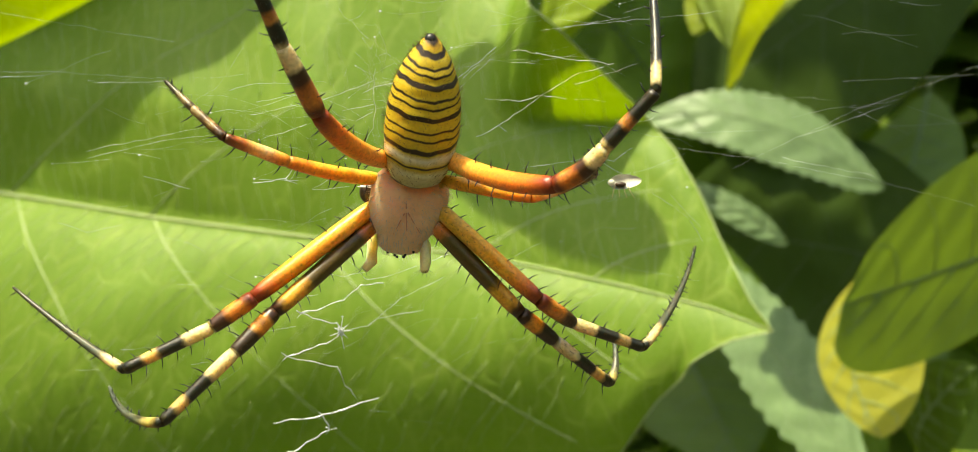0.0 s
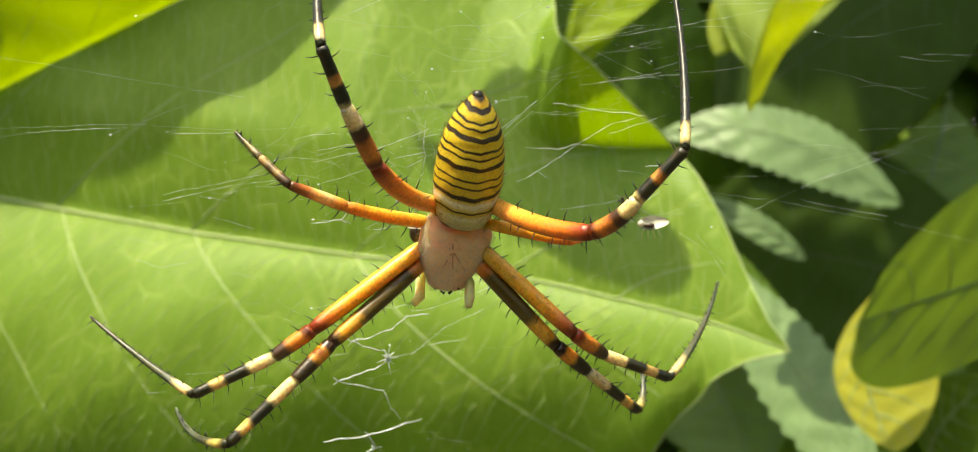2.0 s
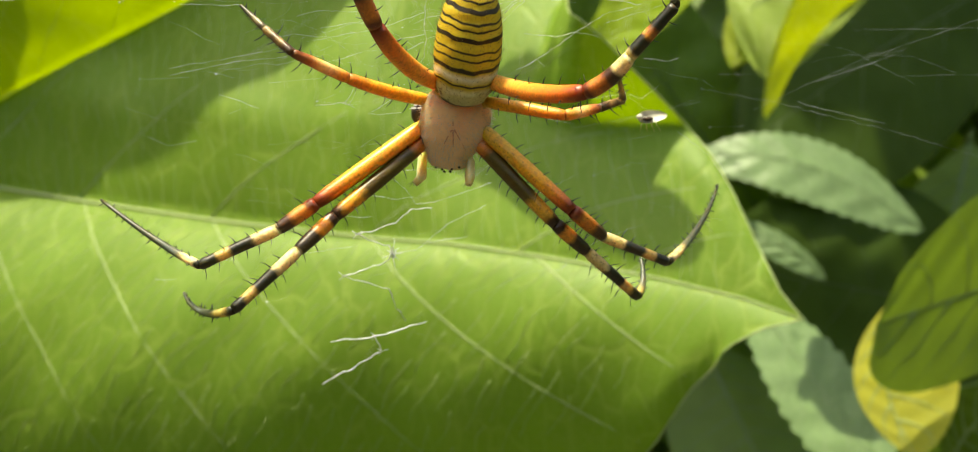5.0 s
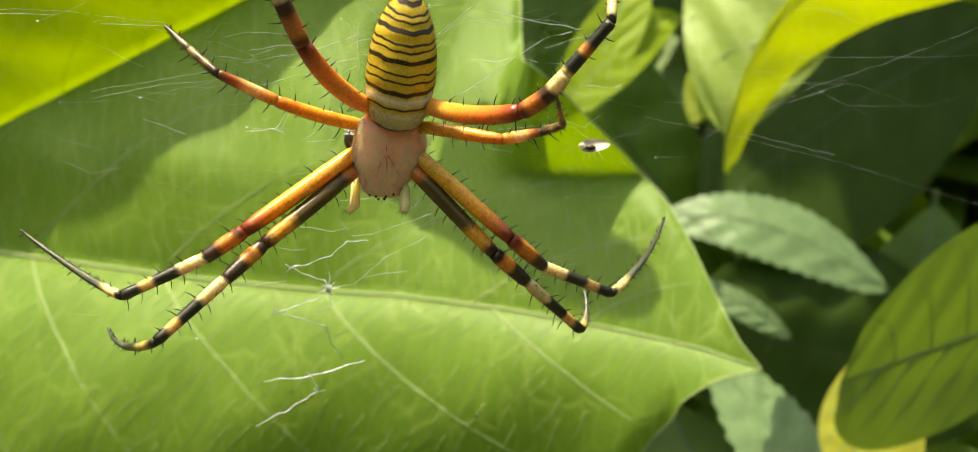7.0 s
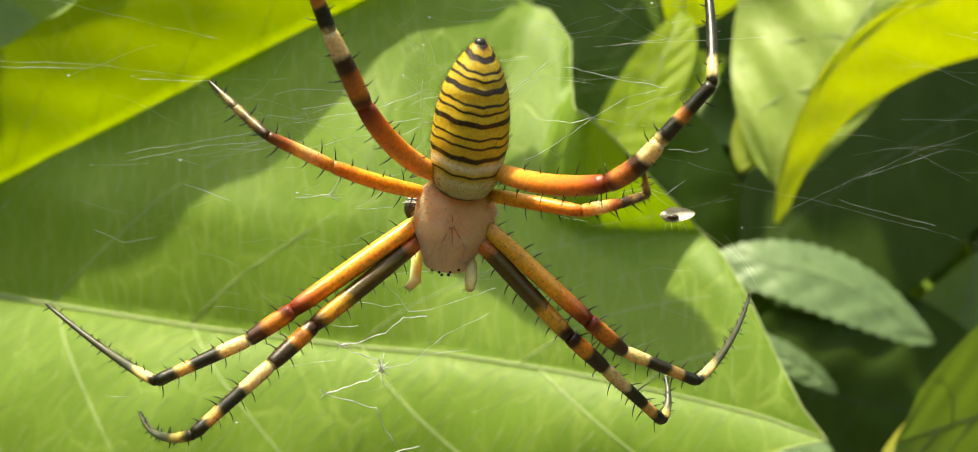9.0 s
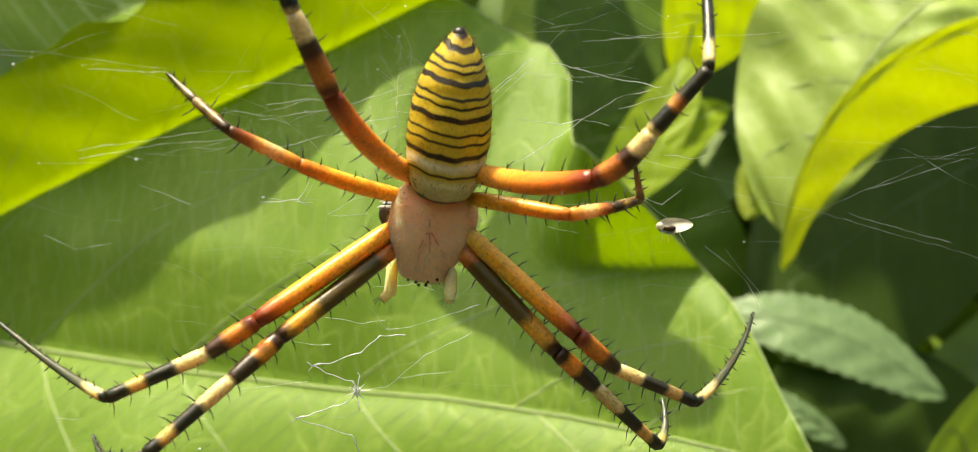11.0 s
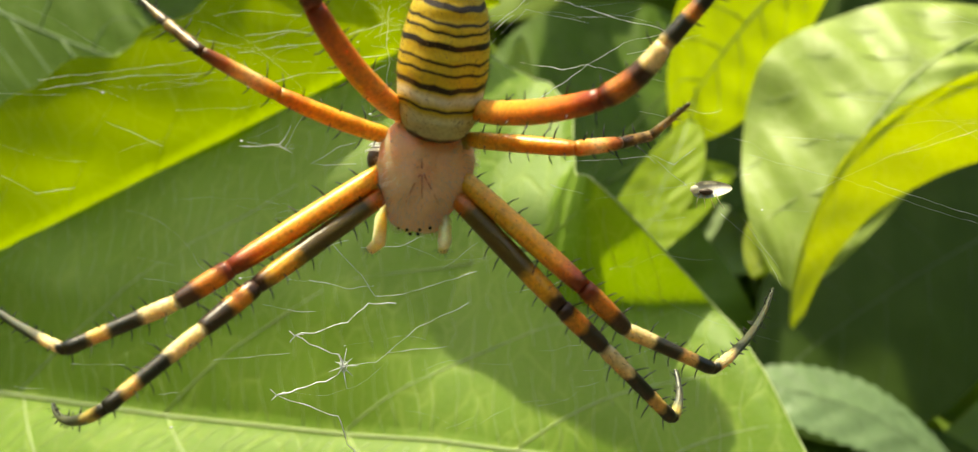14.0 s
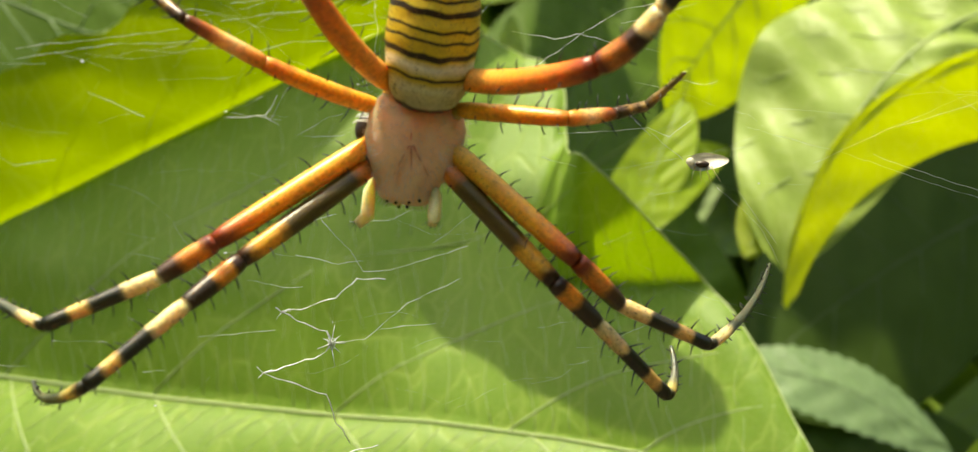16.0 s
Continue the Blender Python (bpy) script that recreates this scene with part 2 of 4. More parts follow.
LEG_THIRD = band_material("third_leg", [
    (0, (242, 190, 72)), (.18, (240, 170, 52)), (.24, (216, 133, 45)), (.29, (230, 164, 70)), (.35, (244, 206, 146)), (.39, (236, 190, 111)), (.43, (190, 116, 54)),
    (.47, (150, 84, 34)), (.51, DARK), (.56, (88, 60, 28)), (.60, (150, 122, 72)), (.66, (92, 72, 42)), (.72, (168, 146, 98)), (.77, (84, 72, 48)), (.83, (150, 134, 96)), (.92, (80, 80, 60)), (1, (48, 52, 40))], 0.35)
LEG_HIND = band_material("hind_leg", [
    (0, (244, 186, 89)), (.12, (238, 155, 54)), (.20, (228, 125, 41)), (.24, (150, 58, 20)), (.27, (100, 38, 12)), (.30, (208, 129, 48)), (.355, (178, 103, 37)), (.375, (74, 38, 14)),
    (.41, (60, 34, 14)), (.43, CREAM), (.505, CREAM), (.525, BLACKISH), (.585, BLACKISH), (.60, (196, 140, 65)), (.625, (176, 116, 52)), (.645, BLACKISH),
    (.755, BLACKISH), (.762, CREAM), (.78, (220, 194, 130)), (.79, (40, 44, 32)), (1, (26, 30, 22))])
YEL, INK = (208, 180, 44), (46, 32, 12)
ABDOMEN = band_material("banded_abdomen", [
    (0, (60, 50, 30)), (.015, INK), (.03, (196, 190, 140)), (.13, (222, 212, 150)), (.165, YEL), (.172, YEL), (.177, INK), (.187, INK), (.192, YEL), (.24, (236, 228, 190)), (.275, YEL),
    (.283, INK), (.306, INK), (.312, YEL), (.361, YEL), (.366, INK), (.376, INK), (.381, YEL), (.418, YEL), (.423, INK), (.433, INK), (.438, YEL), (.494, YEL), (.50, INK), (.528, INK), (.534, YEL),
    (.566, YEL), (.573, YEL), (.578, INK), (.588, INK), (.593, YEL), (.618, YEL), (.623, INK), (.634, INK), (.639, YEL), (.691, YEL), (.697, INK), (.724, INK), (.731, YEL), (.763, YEL),
    (.768, INK), (.779, INK), (.784, YEL), (.806, YEL), (.811, INK), (.822, INK), (.828, YEL), (.87, YEL), (.878, INK), (.908, INK), (.915, YEL), (.94, (190, 150, 30)), (.96, INK)], 0.42, 0.6, 0.03, 700.0, 0.55)

# ---- building ----
HERE = {}


def thing(name, place, label, category, group="", kind=""):
    ob = new(name)
    ob.empty_display_size = 0.005
    ob.location = Vector(place) * CM
    HERE[ob] = Vector(place)
    return tagged(ob, label, category, group, kind)


def part(name, shape, material, parent=None, label="", origin=None, uv=None, slots=None, smooth=True):
    """One mesh object from a shape (points in cm, faces) under a thing or a part. slots: the material's number for each face."""
    pts, faces = shape
    base = HERE.get(parent, Vector((0, 0, 0)))
    o = Vector(origin) if origin is not None else base
    me = bpy.data.meshes.new(name)
    me.from_pydata([((p[0] - o.x) * CM, (p[1] - o.y) * CM, (p[2] - o.z) * CM) for p in pts], [], faces)
    for m in material if isinstance(material, (list, tuple)) else [material]:
        me.materials.append(m)
    if uv is not None:
        layer = me.uv_layers.new(name="UVMap")
        at = np.zeros(len(me.loops), dtype=np.int32)
        me.loops.foreach_get("vertex_index", at)
        layer.data.foreach_set("uv", np.asarray(uv, dtype=np.float32)[at].ravel())
    if slots is not None:
        me.polygons.foreach_set("material_index", slots)
    if smooth:
        me.polygons.foreach_set("use_smooth", [True] * len(me.polygons))
    ob = new(name, me)
    ob.parent = parent
    ob.location = (o - base) * CM
    HERE[ob] = o
    return tagged(ob, label)


def tube(points, radii, sides=8, flat=1.0, u=(0, 1)):
    """A closed tube through points, with a radius at each; its uv runs from u[0] to u[1] along it."""
    pts = [Vector(p) for p in points]
    verts, faces, uv = [], [], []
    n = len(pts)
    side = None
    for i, p in enumerate(pts):
        t = (pts[min(i + 1, n - 1)] - pts[max(i - 1, 0)]).normalized()
        if side is None:
            side = t.cross(Vector((0.3, 1, 0.2))).normalized()
        side = (side - t * side.dot(t)).normalized()
        up = t.cross(side)
        for k in range(sides):
            a = 2 * math.pi * k / sides
            verts.append(p + radii[i] * (math.cos(a) * side + flat * math.sin(a) * up))
            uv.append((u[0] + (u[1] - u[0]) * i / (n - 1), k / sides))
    for i in range(n - 1):
        for k in range(sides):
            a, b = i * sides + k, i * sides + (k + 1) % sides
            faces.append((a, b, b + sides, a + sides))
    faces.append(tuple(range(sides - 1, -1, -1)))
    faces.append(tuple(range((n - 1) * sides, n * sides)))
    return verts, faces, uv


def joined(*shapes):
    verts, faces, uv = [], [], []
    for v, f, *w in shapes:
        k = len(verts)
        verts += list(v)
        faces += [tuple(i + k for i in q) for q in f]
        uv += list(w[0]) if w else [(0, 0)] * len(v)
    return verts, faces, uv


def ball(c, r, rings=8, sides=10, squash=(1, 1, 1)):
    c = Vector(c)
    axis = [c + Vector((0, 0, -r * squash[2] * math.cos(math.pi * i / rings))) for i in range(rings + 1)]
    verts, faces = [], []
    for i in range(rings + 1):
        w = max(0.02, math.sin(math.pi * i / rings)) * r
        for k in range(sides):
            a = 2 * math.pi * k / sides
            verts.append(axis[i] + Vector((w * squash[0] * math.cos(a), w * squash[1] * math.sin(a), 0)))
    for i in range(rings):
        for k in range(sides):
            a, b = i * sides + k, i * sides + (k + 1) % sides
            faces.append((a, b, b + sides, a + sides))
    faces.append(tuple(range(sides - 1, -1, -1)))
    faces.append(tuple(range(rings * sides, (rings + 1) * sides)))
    return verts, faces


def bow(a, b, c, f):
    """A point on the curve from a by b to c."""
    return Vector(a).lerp(Vector(b), f).lerp(Vector(b).lerp(Vector(c), f), f)


def ovate(f, power=0.8, full=0.8):
    return math.sin(math.pi * min(1, max(0, f)) ** power) ** full


def leaf(label, base, bend, tip, left, right, wide_left, wide_right, material, vein=VEIN, stem=None, rows=44, cols=9,
         profile=ovate, teeth=0, tooth=0.0, wave=0.12, roll=0.0, ribs=6, thick=0.07, seed=1, group="", name="leaf", ease=0.5, lobes=0.0):
    """A leaf whose midrib runs from base by bend to tip; left and right say which way its two halves spread."""
    root = thing(name, base, label, "leaf", group)
    left, right = Vector(left).normalized(), Vector(right).normalized()
    length = (Vector(base) - Vector(bend)).length + (Vector(bend) - Vector(tip)).length
    if teeth:
        rows = max(rows, teeth * 4)

    def at(f, v):
        """f from the tip (0) to the base (1), v from -1 (right margin) to 1 (left margin)."""
        mid = bow(tip, bend, base, f)
        along = (bow(tip, bend, base, min(1, f + 0.02)) - bow(tip, bend, base, max(0, f - 0.02))).normalized()
        side, wide = (left, wide_left) if v > 0 else (right, wide_right)
        w = wide * profile(f)
        w *= 1 + lobes * noise.noise(Vector((f * length * 0.8, seed, v > 0)))
        if teeth:
            w *= 1 - tooth + tooth * ((f * teeth) % 1.0)
        normal = along.cross(side).normalized() * (1 if v > 0 else -1)
        d = abs(v) * w
        h = wave * noise.noise(Vector((f * length * 0.35 + seed * 7, v * w * 0.4 + seed, seed * 3.1))) * min(1, 3 * abs(v))
        h += 0.035 * wave / 0.12 * math.cos(2 * math.pi * (ribs + 1) * (f - abs(v) * 0.13)) * abs(v) * (1 - abs(v)) * 4
        h -= roll * wide * abs(v) ** 3
        return mid + side * d + normal * h, (f * length, math.copysign(d, v) if v else 0.0)

    grid, uv, faces = [], [], []
    vs = [-1 + k / cols for k in range(2 * cols + 1)]
    for i in range(rows + 1):
        for v in vs:
            p, q = at(i / rows, v)
            grid.append(p)
            uv.append((q[0] + seed * 3.7, q[1] + 20))
    step = len(vs)
    for i in range(rows):
        for k in range(step - 1):
            a = i * step + k
            faces.append((a, a + 1, a + 1 + step, a + step))
    part("blade", (grid, faces), material, root, uv=uv)
    n = 14
    part("midrib", tube([at(i / n, 0)[0] for i in range(n + 1)], [thick * (0.25 + 0.75 * i / n) for i in range(n + 1)], 6)[:2], vein, root, "pale midrib")
    for sign in (1, -1):
        for r in range(ribs):
            f0 = 0.14 + 0.78 * (r + 0.4 * (sign > 0)) / ribs
            line = [at(max(0.02, f0 - 0.16 * (k / 6) ** 1.25), sign * 0.93 * k / 6)[0] for k in range(7)]
            part("side_vein", tube(line, [thick * 0.42 * (1 - 0.75 * k / 6) for k in range(7)], 5)[:2], vein, root)
    if stem:
        b = Vector(base)
        out = (Vector(base) - Vector(bend)).normalized()
        far = (Vector(stem) - b).length
        line = [bow(b, b + out * far * ease, stem, k / 8) for k in range(9)]
        part("petiole", tube(line, [thick * (1 + 0.5 * k / 8) for k in range(9)], 7)[:2], STEM, root, "green leaf stalk")
    return root


def stalk(points, radius, label):
    ob = thing("plant_stem", points[0], label, "plant stem")
    pts = [Vector(p) for p in points]
    line = [pts[0]]
    for a, b in zip(pts, pts[1:]):
        line += [a.lerp(b, k / 5) + Vector((0.15 * math.sin(3 * k), 0.15 * math.cos(2 * k), 0)) for k in range(1, 6)]
    part("stem", tube(line, [radius * (1 - 0.35 * i / len(line)) for i in range(len(line))], 9)[:2], STEM, ob)
    return ob


# ---- ground and distance ----
GROUND = -48.0
n = 60
pts, faces = [], []
for i in range(n + 1):
    for k in range(n + 1):
        x, y = ((i / n * 2 - 1), (k / n * 2 - 1))
        x, y = math.copysign(abs(x) ** 3 * 60000, x), math.copysign(abs(y) ** 3 * 60000, y)
        pts.append((x, y, GROUND + 1.2 * noise.noise(Vector((x * 0.05, y * 0.05, 0)))))
for i in range(n):
    for k in range(n):
        a = i * (n + 1) + k
        faces.append((a, a + n + 1, a + n + 2, a + 1))
tagged(part("ground", (pts, faces), SOIL), "dark bare soil under the plants", "ground", kind="structure")


def foliage(name, count, low, high, size, label, seed, material=SHADY):
    """A thicket of many small leaves that nobody could count."""
    rnd = random.Random(seed)
    verts, faces, uv = [], [], []
    for _ in range(count):
        c = Vector([rnd.uniform(a, b) for a, b in zip(low, high)])
        s = size * rnd.uniform(0.6, 1.4)
        turn = Euler((rnd.uniform(-1.0, 1.0), rnd.uniform(-0.9, 0.9), rnd.uniform(0, 6.3))).to_matrix()
        k = len(verts)
        for f in range(6):
            w = 0.32 * s * ovate(f / 5, 0.8, 0.9)
            for v in (-1, 0, 1):
                verts.append(c + turn @ Vector((s * (f / 5 - 0.5), v * w, -0.12 * abs(v) * s - 0.25 * s * (f / 5 - 0.5) ** 2)))
                uv.append((c.x + s * f / 5, c.y + v * w))
        for f in range(5):
            for v in range(2):
                a = k + f * 3 + v
                faces.append((a, a + 1, a + 4, a + 3))
    ob = part(name, (verts, faces), material, uv=uv)
    return tagged(ob, label, "foliage", kind="stuff")


foliage("thicket", 6500, (-85, 85, GROUND), (105, 150, 75), 11.0, "dense shaded green thicket behind the leaves", 3)
foliage("thicket", 2600, (-150, 150, GROUND), (170, 215, 120), 17.0, "dense green thicket farther back", 4)
foliage("undergrowth", 500, (-50, 45, GROUND), (60, 80, -14), 8.0, "dark undergrowth leaves below the plants", 5)
# canopy above the view, added to keep sun and sky off the background
foliage("canopy", 700, (-90, 37, 52), (110, 150, 66), 13.0, "unseen canopy of leaves added overhead to shade the background", 7, DEEP)
# plants out of view, added to cut the sky light and tint the fill
foliage("greenery", 2600, (-170, -190, GROUND), (170, -75, 45), 14.0, "unseen green plants added behind the camera to shape the fill light", 8, DEEP)
foliage("greenery", 1300, (-190, -75, GROUND), (-95, 150, 45), 14.0, "unseen green plants added at the side to shape the fill light", 9, DEEP)
foliage("greenery", 1300, (95, -75, GROUND), (190, 150, 45), 14.0, "unseen green plants added at the side to shape the fill light", 10, DEEP)
tagged(stalk([(-17, 23.5, GROUND), (-17.5, 23, -10), (-16.5, 23.5, 6), (-18, 24, 30)], 0.35, "green twining stem that carries the broad leaves"))
stalk([(19, 36, GROUND), (18.6, 35.5, -12), (19.5, 35, 4), (19.5, 34, 26)], 0.3, "green stem beside the dark round leaf")
stalk([(2.5, 52, GROUND), (2.8, 50, -10), (2.4, 49.5, 0), (2.6, 49, 8)], 0.15, "green stem hidden behind the broad leaf")

# ---- the broad leaf behind the web ----
TIP = Vector((6.046, 12.153, -2.499))
AX, SIDE, NORM = Vector((0.9017, -0.4116, -0.1323)), Vector((0.2690, 0.2947, 0.9169)), Vector((-0.3384, -0.8624, 0.3765))
UP_S = [0, .47, 1.08, 1.74, 2.37, 3.25, 3.84, 4.74, 5.64, 6.2, 6.43, 7.08, 7.95, 9.5, 12, 15, 18, 20.5, 21.5]
UP_D = [0, .42, 1.23, 2.18, 2.92, 3.66, 4.09, 4.75, 5.3, 6.25, 7.13, 7.81, 8.0, 8.6, 9.0, 8.6, 7.0, 3.5, 0.3]
LOW_S = [0, .65, 1.21, 1.46, 1.82, 2.3, 3.4, 5.5, 9, 13, 17, 20, 21.5]
LOW_D = [0, .3, .73, 1.11, 1.51, 2.3, 3.6, 5.0, 6.2, 6.6, 6.0, 3.5, 0.3]
CURL = Vector((-0.2, -0.98, 0.05))   # the way the upper margin near the tip curls over
MID_S, MID_D = [0, 1, 2.5, 4.6, 7, 8.7, 12.3, 16, 21.5], [0, .2, .32, .4, .36, .22, .06, 0, 0]


def on_broad(s, d, lift=0.0):
    """A place on the broad leaf: s cm from its tip along the midrib, d cm across."""
    m = float(np.interp(s, MID_S, MID_D))
    away = abs(d - m)
    h = 0.10 * noise.noise(Vector((s * 0.35, d * 0.35, 4.0))) * min(1, away)
    h += 0.05 * math.cos(2 * math.pi * (s - 0.75 * away) / 3.6) * min(1, away * 0.5)
    h -= 0.10 * math.exp(-away / 0.5)
    edge = float(np.interp(s, UP_S, UP_D) if d > m else np.interp(s, LOW_S, LOW_D))
    h -= 0.18 * max(0.0, 1 - (edge - abs(d)) / 0.8) ** 2 if edge > 1 else 0
    if d < m:
        h += float(np.interp(s, (3, 8, 13), (0.12, 0.26, 0.42))) * away - float(np.interp(s, (3, 8, 12), (0.19, 0.165, 0.115))) * away ** 2
    else:
        h += float(np.interp(s, (4, 7.4, 9.3, 16), (0.06, 0.02, 0.38, 0.33))) * min(away, 2.1) - 0.03 * max(0.0, away - 2.1)
    curl = 1.4 * max(0.0, d - 3.62 + 0.11 * s) * max(0.0, min(1.0, (6.1 - s) / 0.9)) * min(1.0, max(0.0, s - 1.6))
    return TIP - AX * s + SIDE * d + NORM * (h + lift) + CURL * curl


root = thing("leaf", TIP - AX * 21.5, "broad pointed green leaf with pale veins, half in shade", "leaf")
grid, uv, faces = [], [], []
rows, cols = 150, 26
for i in range(rows + 1):
    s = 21.5 * (i / rows) ** 1.25
    m, up, low = (float(np.interp(s, a, b)) for a, b in ((MID_S, MID_D), (UP_S, UP_D), (LOW_S, LOW_D)))
    for k in range(-cols, cols + 1):
        v = abs(k / cols) ** 1.1
        rim = 1 + 0.012 * noise.noise(Vector((s * 2.2, math.copysign(3, k), 0)))
        d = m + (up * rim - m) * v if k > 0 else m - (low * rim + m) * v
        grid.append(on_broad(s, d))
        uv.append((s, d))
step = 2 * cols + 1
for i in range(rows):
    for k in range(step - 1):
        a = i * step + k
        faces.append((a, a + 1, a + 1 + step, a + step))
part("blade", (grid, faces), BROAD, root, uv=uv)
line = [on_broad(21.5 * i / 40, float(np.interp(21.5 * i / 40, MID_S, MID_D)), 0.02) for i in range(41)]
part("midrib", tube(line, [0.015 + 0.04 * i / 40 for i in range(41)], 7)[:2], VEIN, root, "pale raised midrib")
for s0, s1, d1, s2, d2 in ((18.6, 16, -2.6, 13.5, -5.2), (15.7, 13.6, -2.2, 10.6, -4.6), (12.4, 10.4, -1.75, 6.9, -3.6), (8.7, 6.6, -1.7, 2.7, -2.5), (5.2, 3.6, -0.7, 1.9, -1.3),
                           (19, 16.5, 3, 13, 6.8), (15.9, 13.3, 2.9, 8.4, 6.6), (12.5, 9.6, 3.2, 4.6, 4.7), (8.8, 6.5, 2.7, 2.9, 3.4), (5.6, 4.0, 1.95, 1.8, 2.2), (3.3, 2.6, 1.15, 1.2, 1.4)):
    m0 = float(np.interp(s0, MID_S, MID_D))
    line = []
    for k in range(15):
        f = k / 14
        s = (1 - f) ** 2 * s0 + 2 * f * (1 - f) * s1 + f * f * s2
        d = (1 - f) ** 2 * m0 + 2 * f * (1 - f) * d1 + f * f * d2
        line.append(on_broad(s, d, -0.004))
    part("side_vein", tube(line, [(0.02 if d2 > 0 else 0.026) * (1 - 0.6 * k / 14) for k in range(15)], 5)[:2], VEIN, root)
for knots, wide, sign in ((UP_S, UP_D, 1), (LOW_S, LOW_D, -1)):
    line = [on_broad(20 * (i / 90) ** 1.2, sign * float(np.interp(20 * (i / 90) ** 1.2, knots, wide))) for i in range(91)]
    part("margin", tube(line, [0.018] * 91, 5)[:2], VEIN, root, "thin pale leaf margin")
rnd = random.Random(4)
veinlets = []
for sign in (1, -1):
    for i in range(46):
        s = 1.6 + i * 0.36 + rnd.uniform(-0.08, 0.08)
        reach = 0.9 * float(np.interp(s, UP_S, UP_D) if sign > 0 else np.interp(s, LOW_S, LOW_D))
        d, m = rnd.uniform(0.05, 0.2), float(np.interp(s, MID_S, MID_D))
        while d < reach:
            far = rnd.uniform(0.5, 1.3)
            line = []
            for k in range(7):
                f = k / 6
                line.append(on_broad(s + (0.35 if sign > 0 else 0.6) * (d + far * f) + 0.05 * math.sin(5 * f + i), m + sign * (d + far * f), 0.004))
            veinlets.append(tube(line, [0.0065 * (1 - 0.5 * k / 6) for k in range(7)], 4))
            d += far + rnd.uniform(0.1, 0.5)
tagged(part("veinlet_net", joined(*veinlets)[:2], VEIN, root, "fine pale cross veins"), kind="stuff")
b = TIP - AX * 21.5
part("petiole", tube([bow(b, b - AX * 2.5, (-17.3, 23.2, -1), k / 8) for k in range(9)], [0.13] * 9, 8)[:2], STEM, root, "green leaf stalk")

# ---- leaves round it ----
leaf("fresh yellow-green leaf overlapping the broad leaf, lit through", (-17, 20.85, -1.42), (-8.05, 19.2, 2.8), (0.9, 17.5, 7.05), (-0.42, -0.5, 0.80), (-0.1, 0.95, 0.25),
     2.6, 1.5, LIME, stem=(-17.2, 23.3, -4), rows=60, seed=2, wave=0.2, ribs=8, thick=0.016, lobes=0.22, profile=lambda f: ovate(f, 0.62, 0.5))
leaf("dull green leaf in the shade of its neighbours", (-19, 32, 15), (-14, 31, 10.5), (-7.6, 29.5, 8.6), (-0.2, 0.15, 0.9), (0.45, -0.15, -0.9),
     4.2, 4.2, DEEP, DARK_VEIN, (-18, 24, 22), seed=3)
leaf("large pale leaf in full sun, its surface ribbed", (17.2, 31.5, 10.8), (11.6, 29.4, 10.6), (8.9, 29.8, 2.9), (-0.85, 0.45, 0.55), (0.85, -0.1, -0.5),
     3.6, 2.0, PALE, stem=(19.4, 34.4, 14), seed=4, wave=0.45, ribs=6, rows=60)
leaf("yellow leaf hanging down, glowing with the sun behind it", (19.0, 27.8, 8.6), (8.9, 26.3, 8.8), (8.3, 27.0, 1.75), (-0.5, -0.62, 0.5), (0.5, 0.62, -0.5),
     0.5, 3.2, GOLDEN, stem=(19.4, 34, 12), seed=18, wave=0.1, ribs=5, rows=60, thick=0.018, profile=lambda f: (0.1 + f ** 0.7) * (1 - f ** 8) * min(1, 0.55 + 10 * f))
leaf("bright yellow-green leaf behind the folded one", (13.4, 40, 16.6), (9.4, 38, 13.6), (6.9, 37.5, 8.9), (-0.5, -0.9, 0.4), (0.5, 0.9, -0.4),
     3.8, 3.6, FRESH, stem=(18.4, 32, 22), seed=5)
leaf("small yellow leaf tip behind the edge of the pale leaf", (10.6, 31.6, 5.9), (8.6, 30.6, 5.2), (8.0, 30.2, 3.3), (-0.8, 0.1, 0.5), (0.8, 0.2, -0.5), 0.75, 0.7, GOLDEN, stem=(15, 33.6, 8), seed=30, thick=0.02, ribs=4)
leaf("dark round leaf with a shadow across it", (18.2, 25.6, -1.4), (14.5, 24.8, -2.6), (10.85, 25, -3.8), (0.2, -0.4, 0.9), (-0.25, 0.3, -0.9),
     3.6, 2.9, ROUND, DARK_VEIN, (17.2, 33, 0), seed=6, profile=lambda f: ovate(f, 0.8, 0.5))
leaf("yellowing leaf under the dark round one", (12.4, 26.8, -2.8), (10.57, 26.3, -4.8), (12.2, 25.9, -7.45), (0.95, 0, 0.15), (-0.9, 0, -0.1),
     2.0, 0.85, YELLOWING, stem=(16.4, 33.4, -5), seed=7, wave=0.05)
leaf("pale grey-green toothed leaf, its surface shining", (8.6, 45.6, 0.8), (13, 44, 2.0), (18.2, 45, -1.9), (0.15, 0.5, 0.75), (-0.2, -0.4, -0.85),
     1.5, 1.7, SILVERY, SILVER_VEIN, (2.5, 49.6, 0), seed=8, teeth=18, tooth=0.12)
leaf("grey-green toothed leaf below the broad leaf's tip", (9.0, 34.5, -3.2), (10.7, 33, -5.8), (13.3, 31, -9.6), (0.63, 0.51, 0.43), (-0.63, -0.51, -0.43),
     1.7, 2.0, SILVERY, SILVER_VEIN, (2.7, 49.8, -6), seed=9, teeth=14, tooth=0.14)
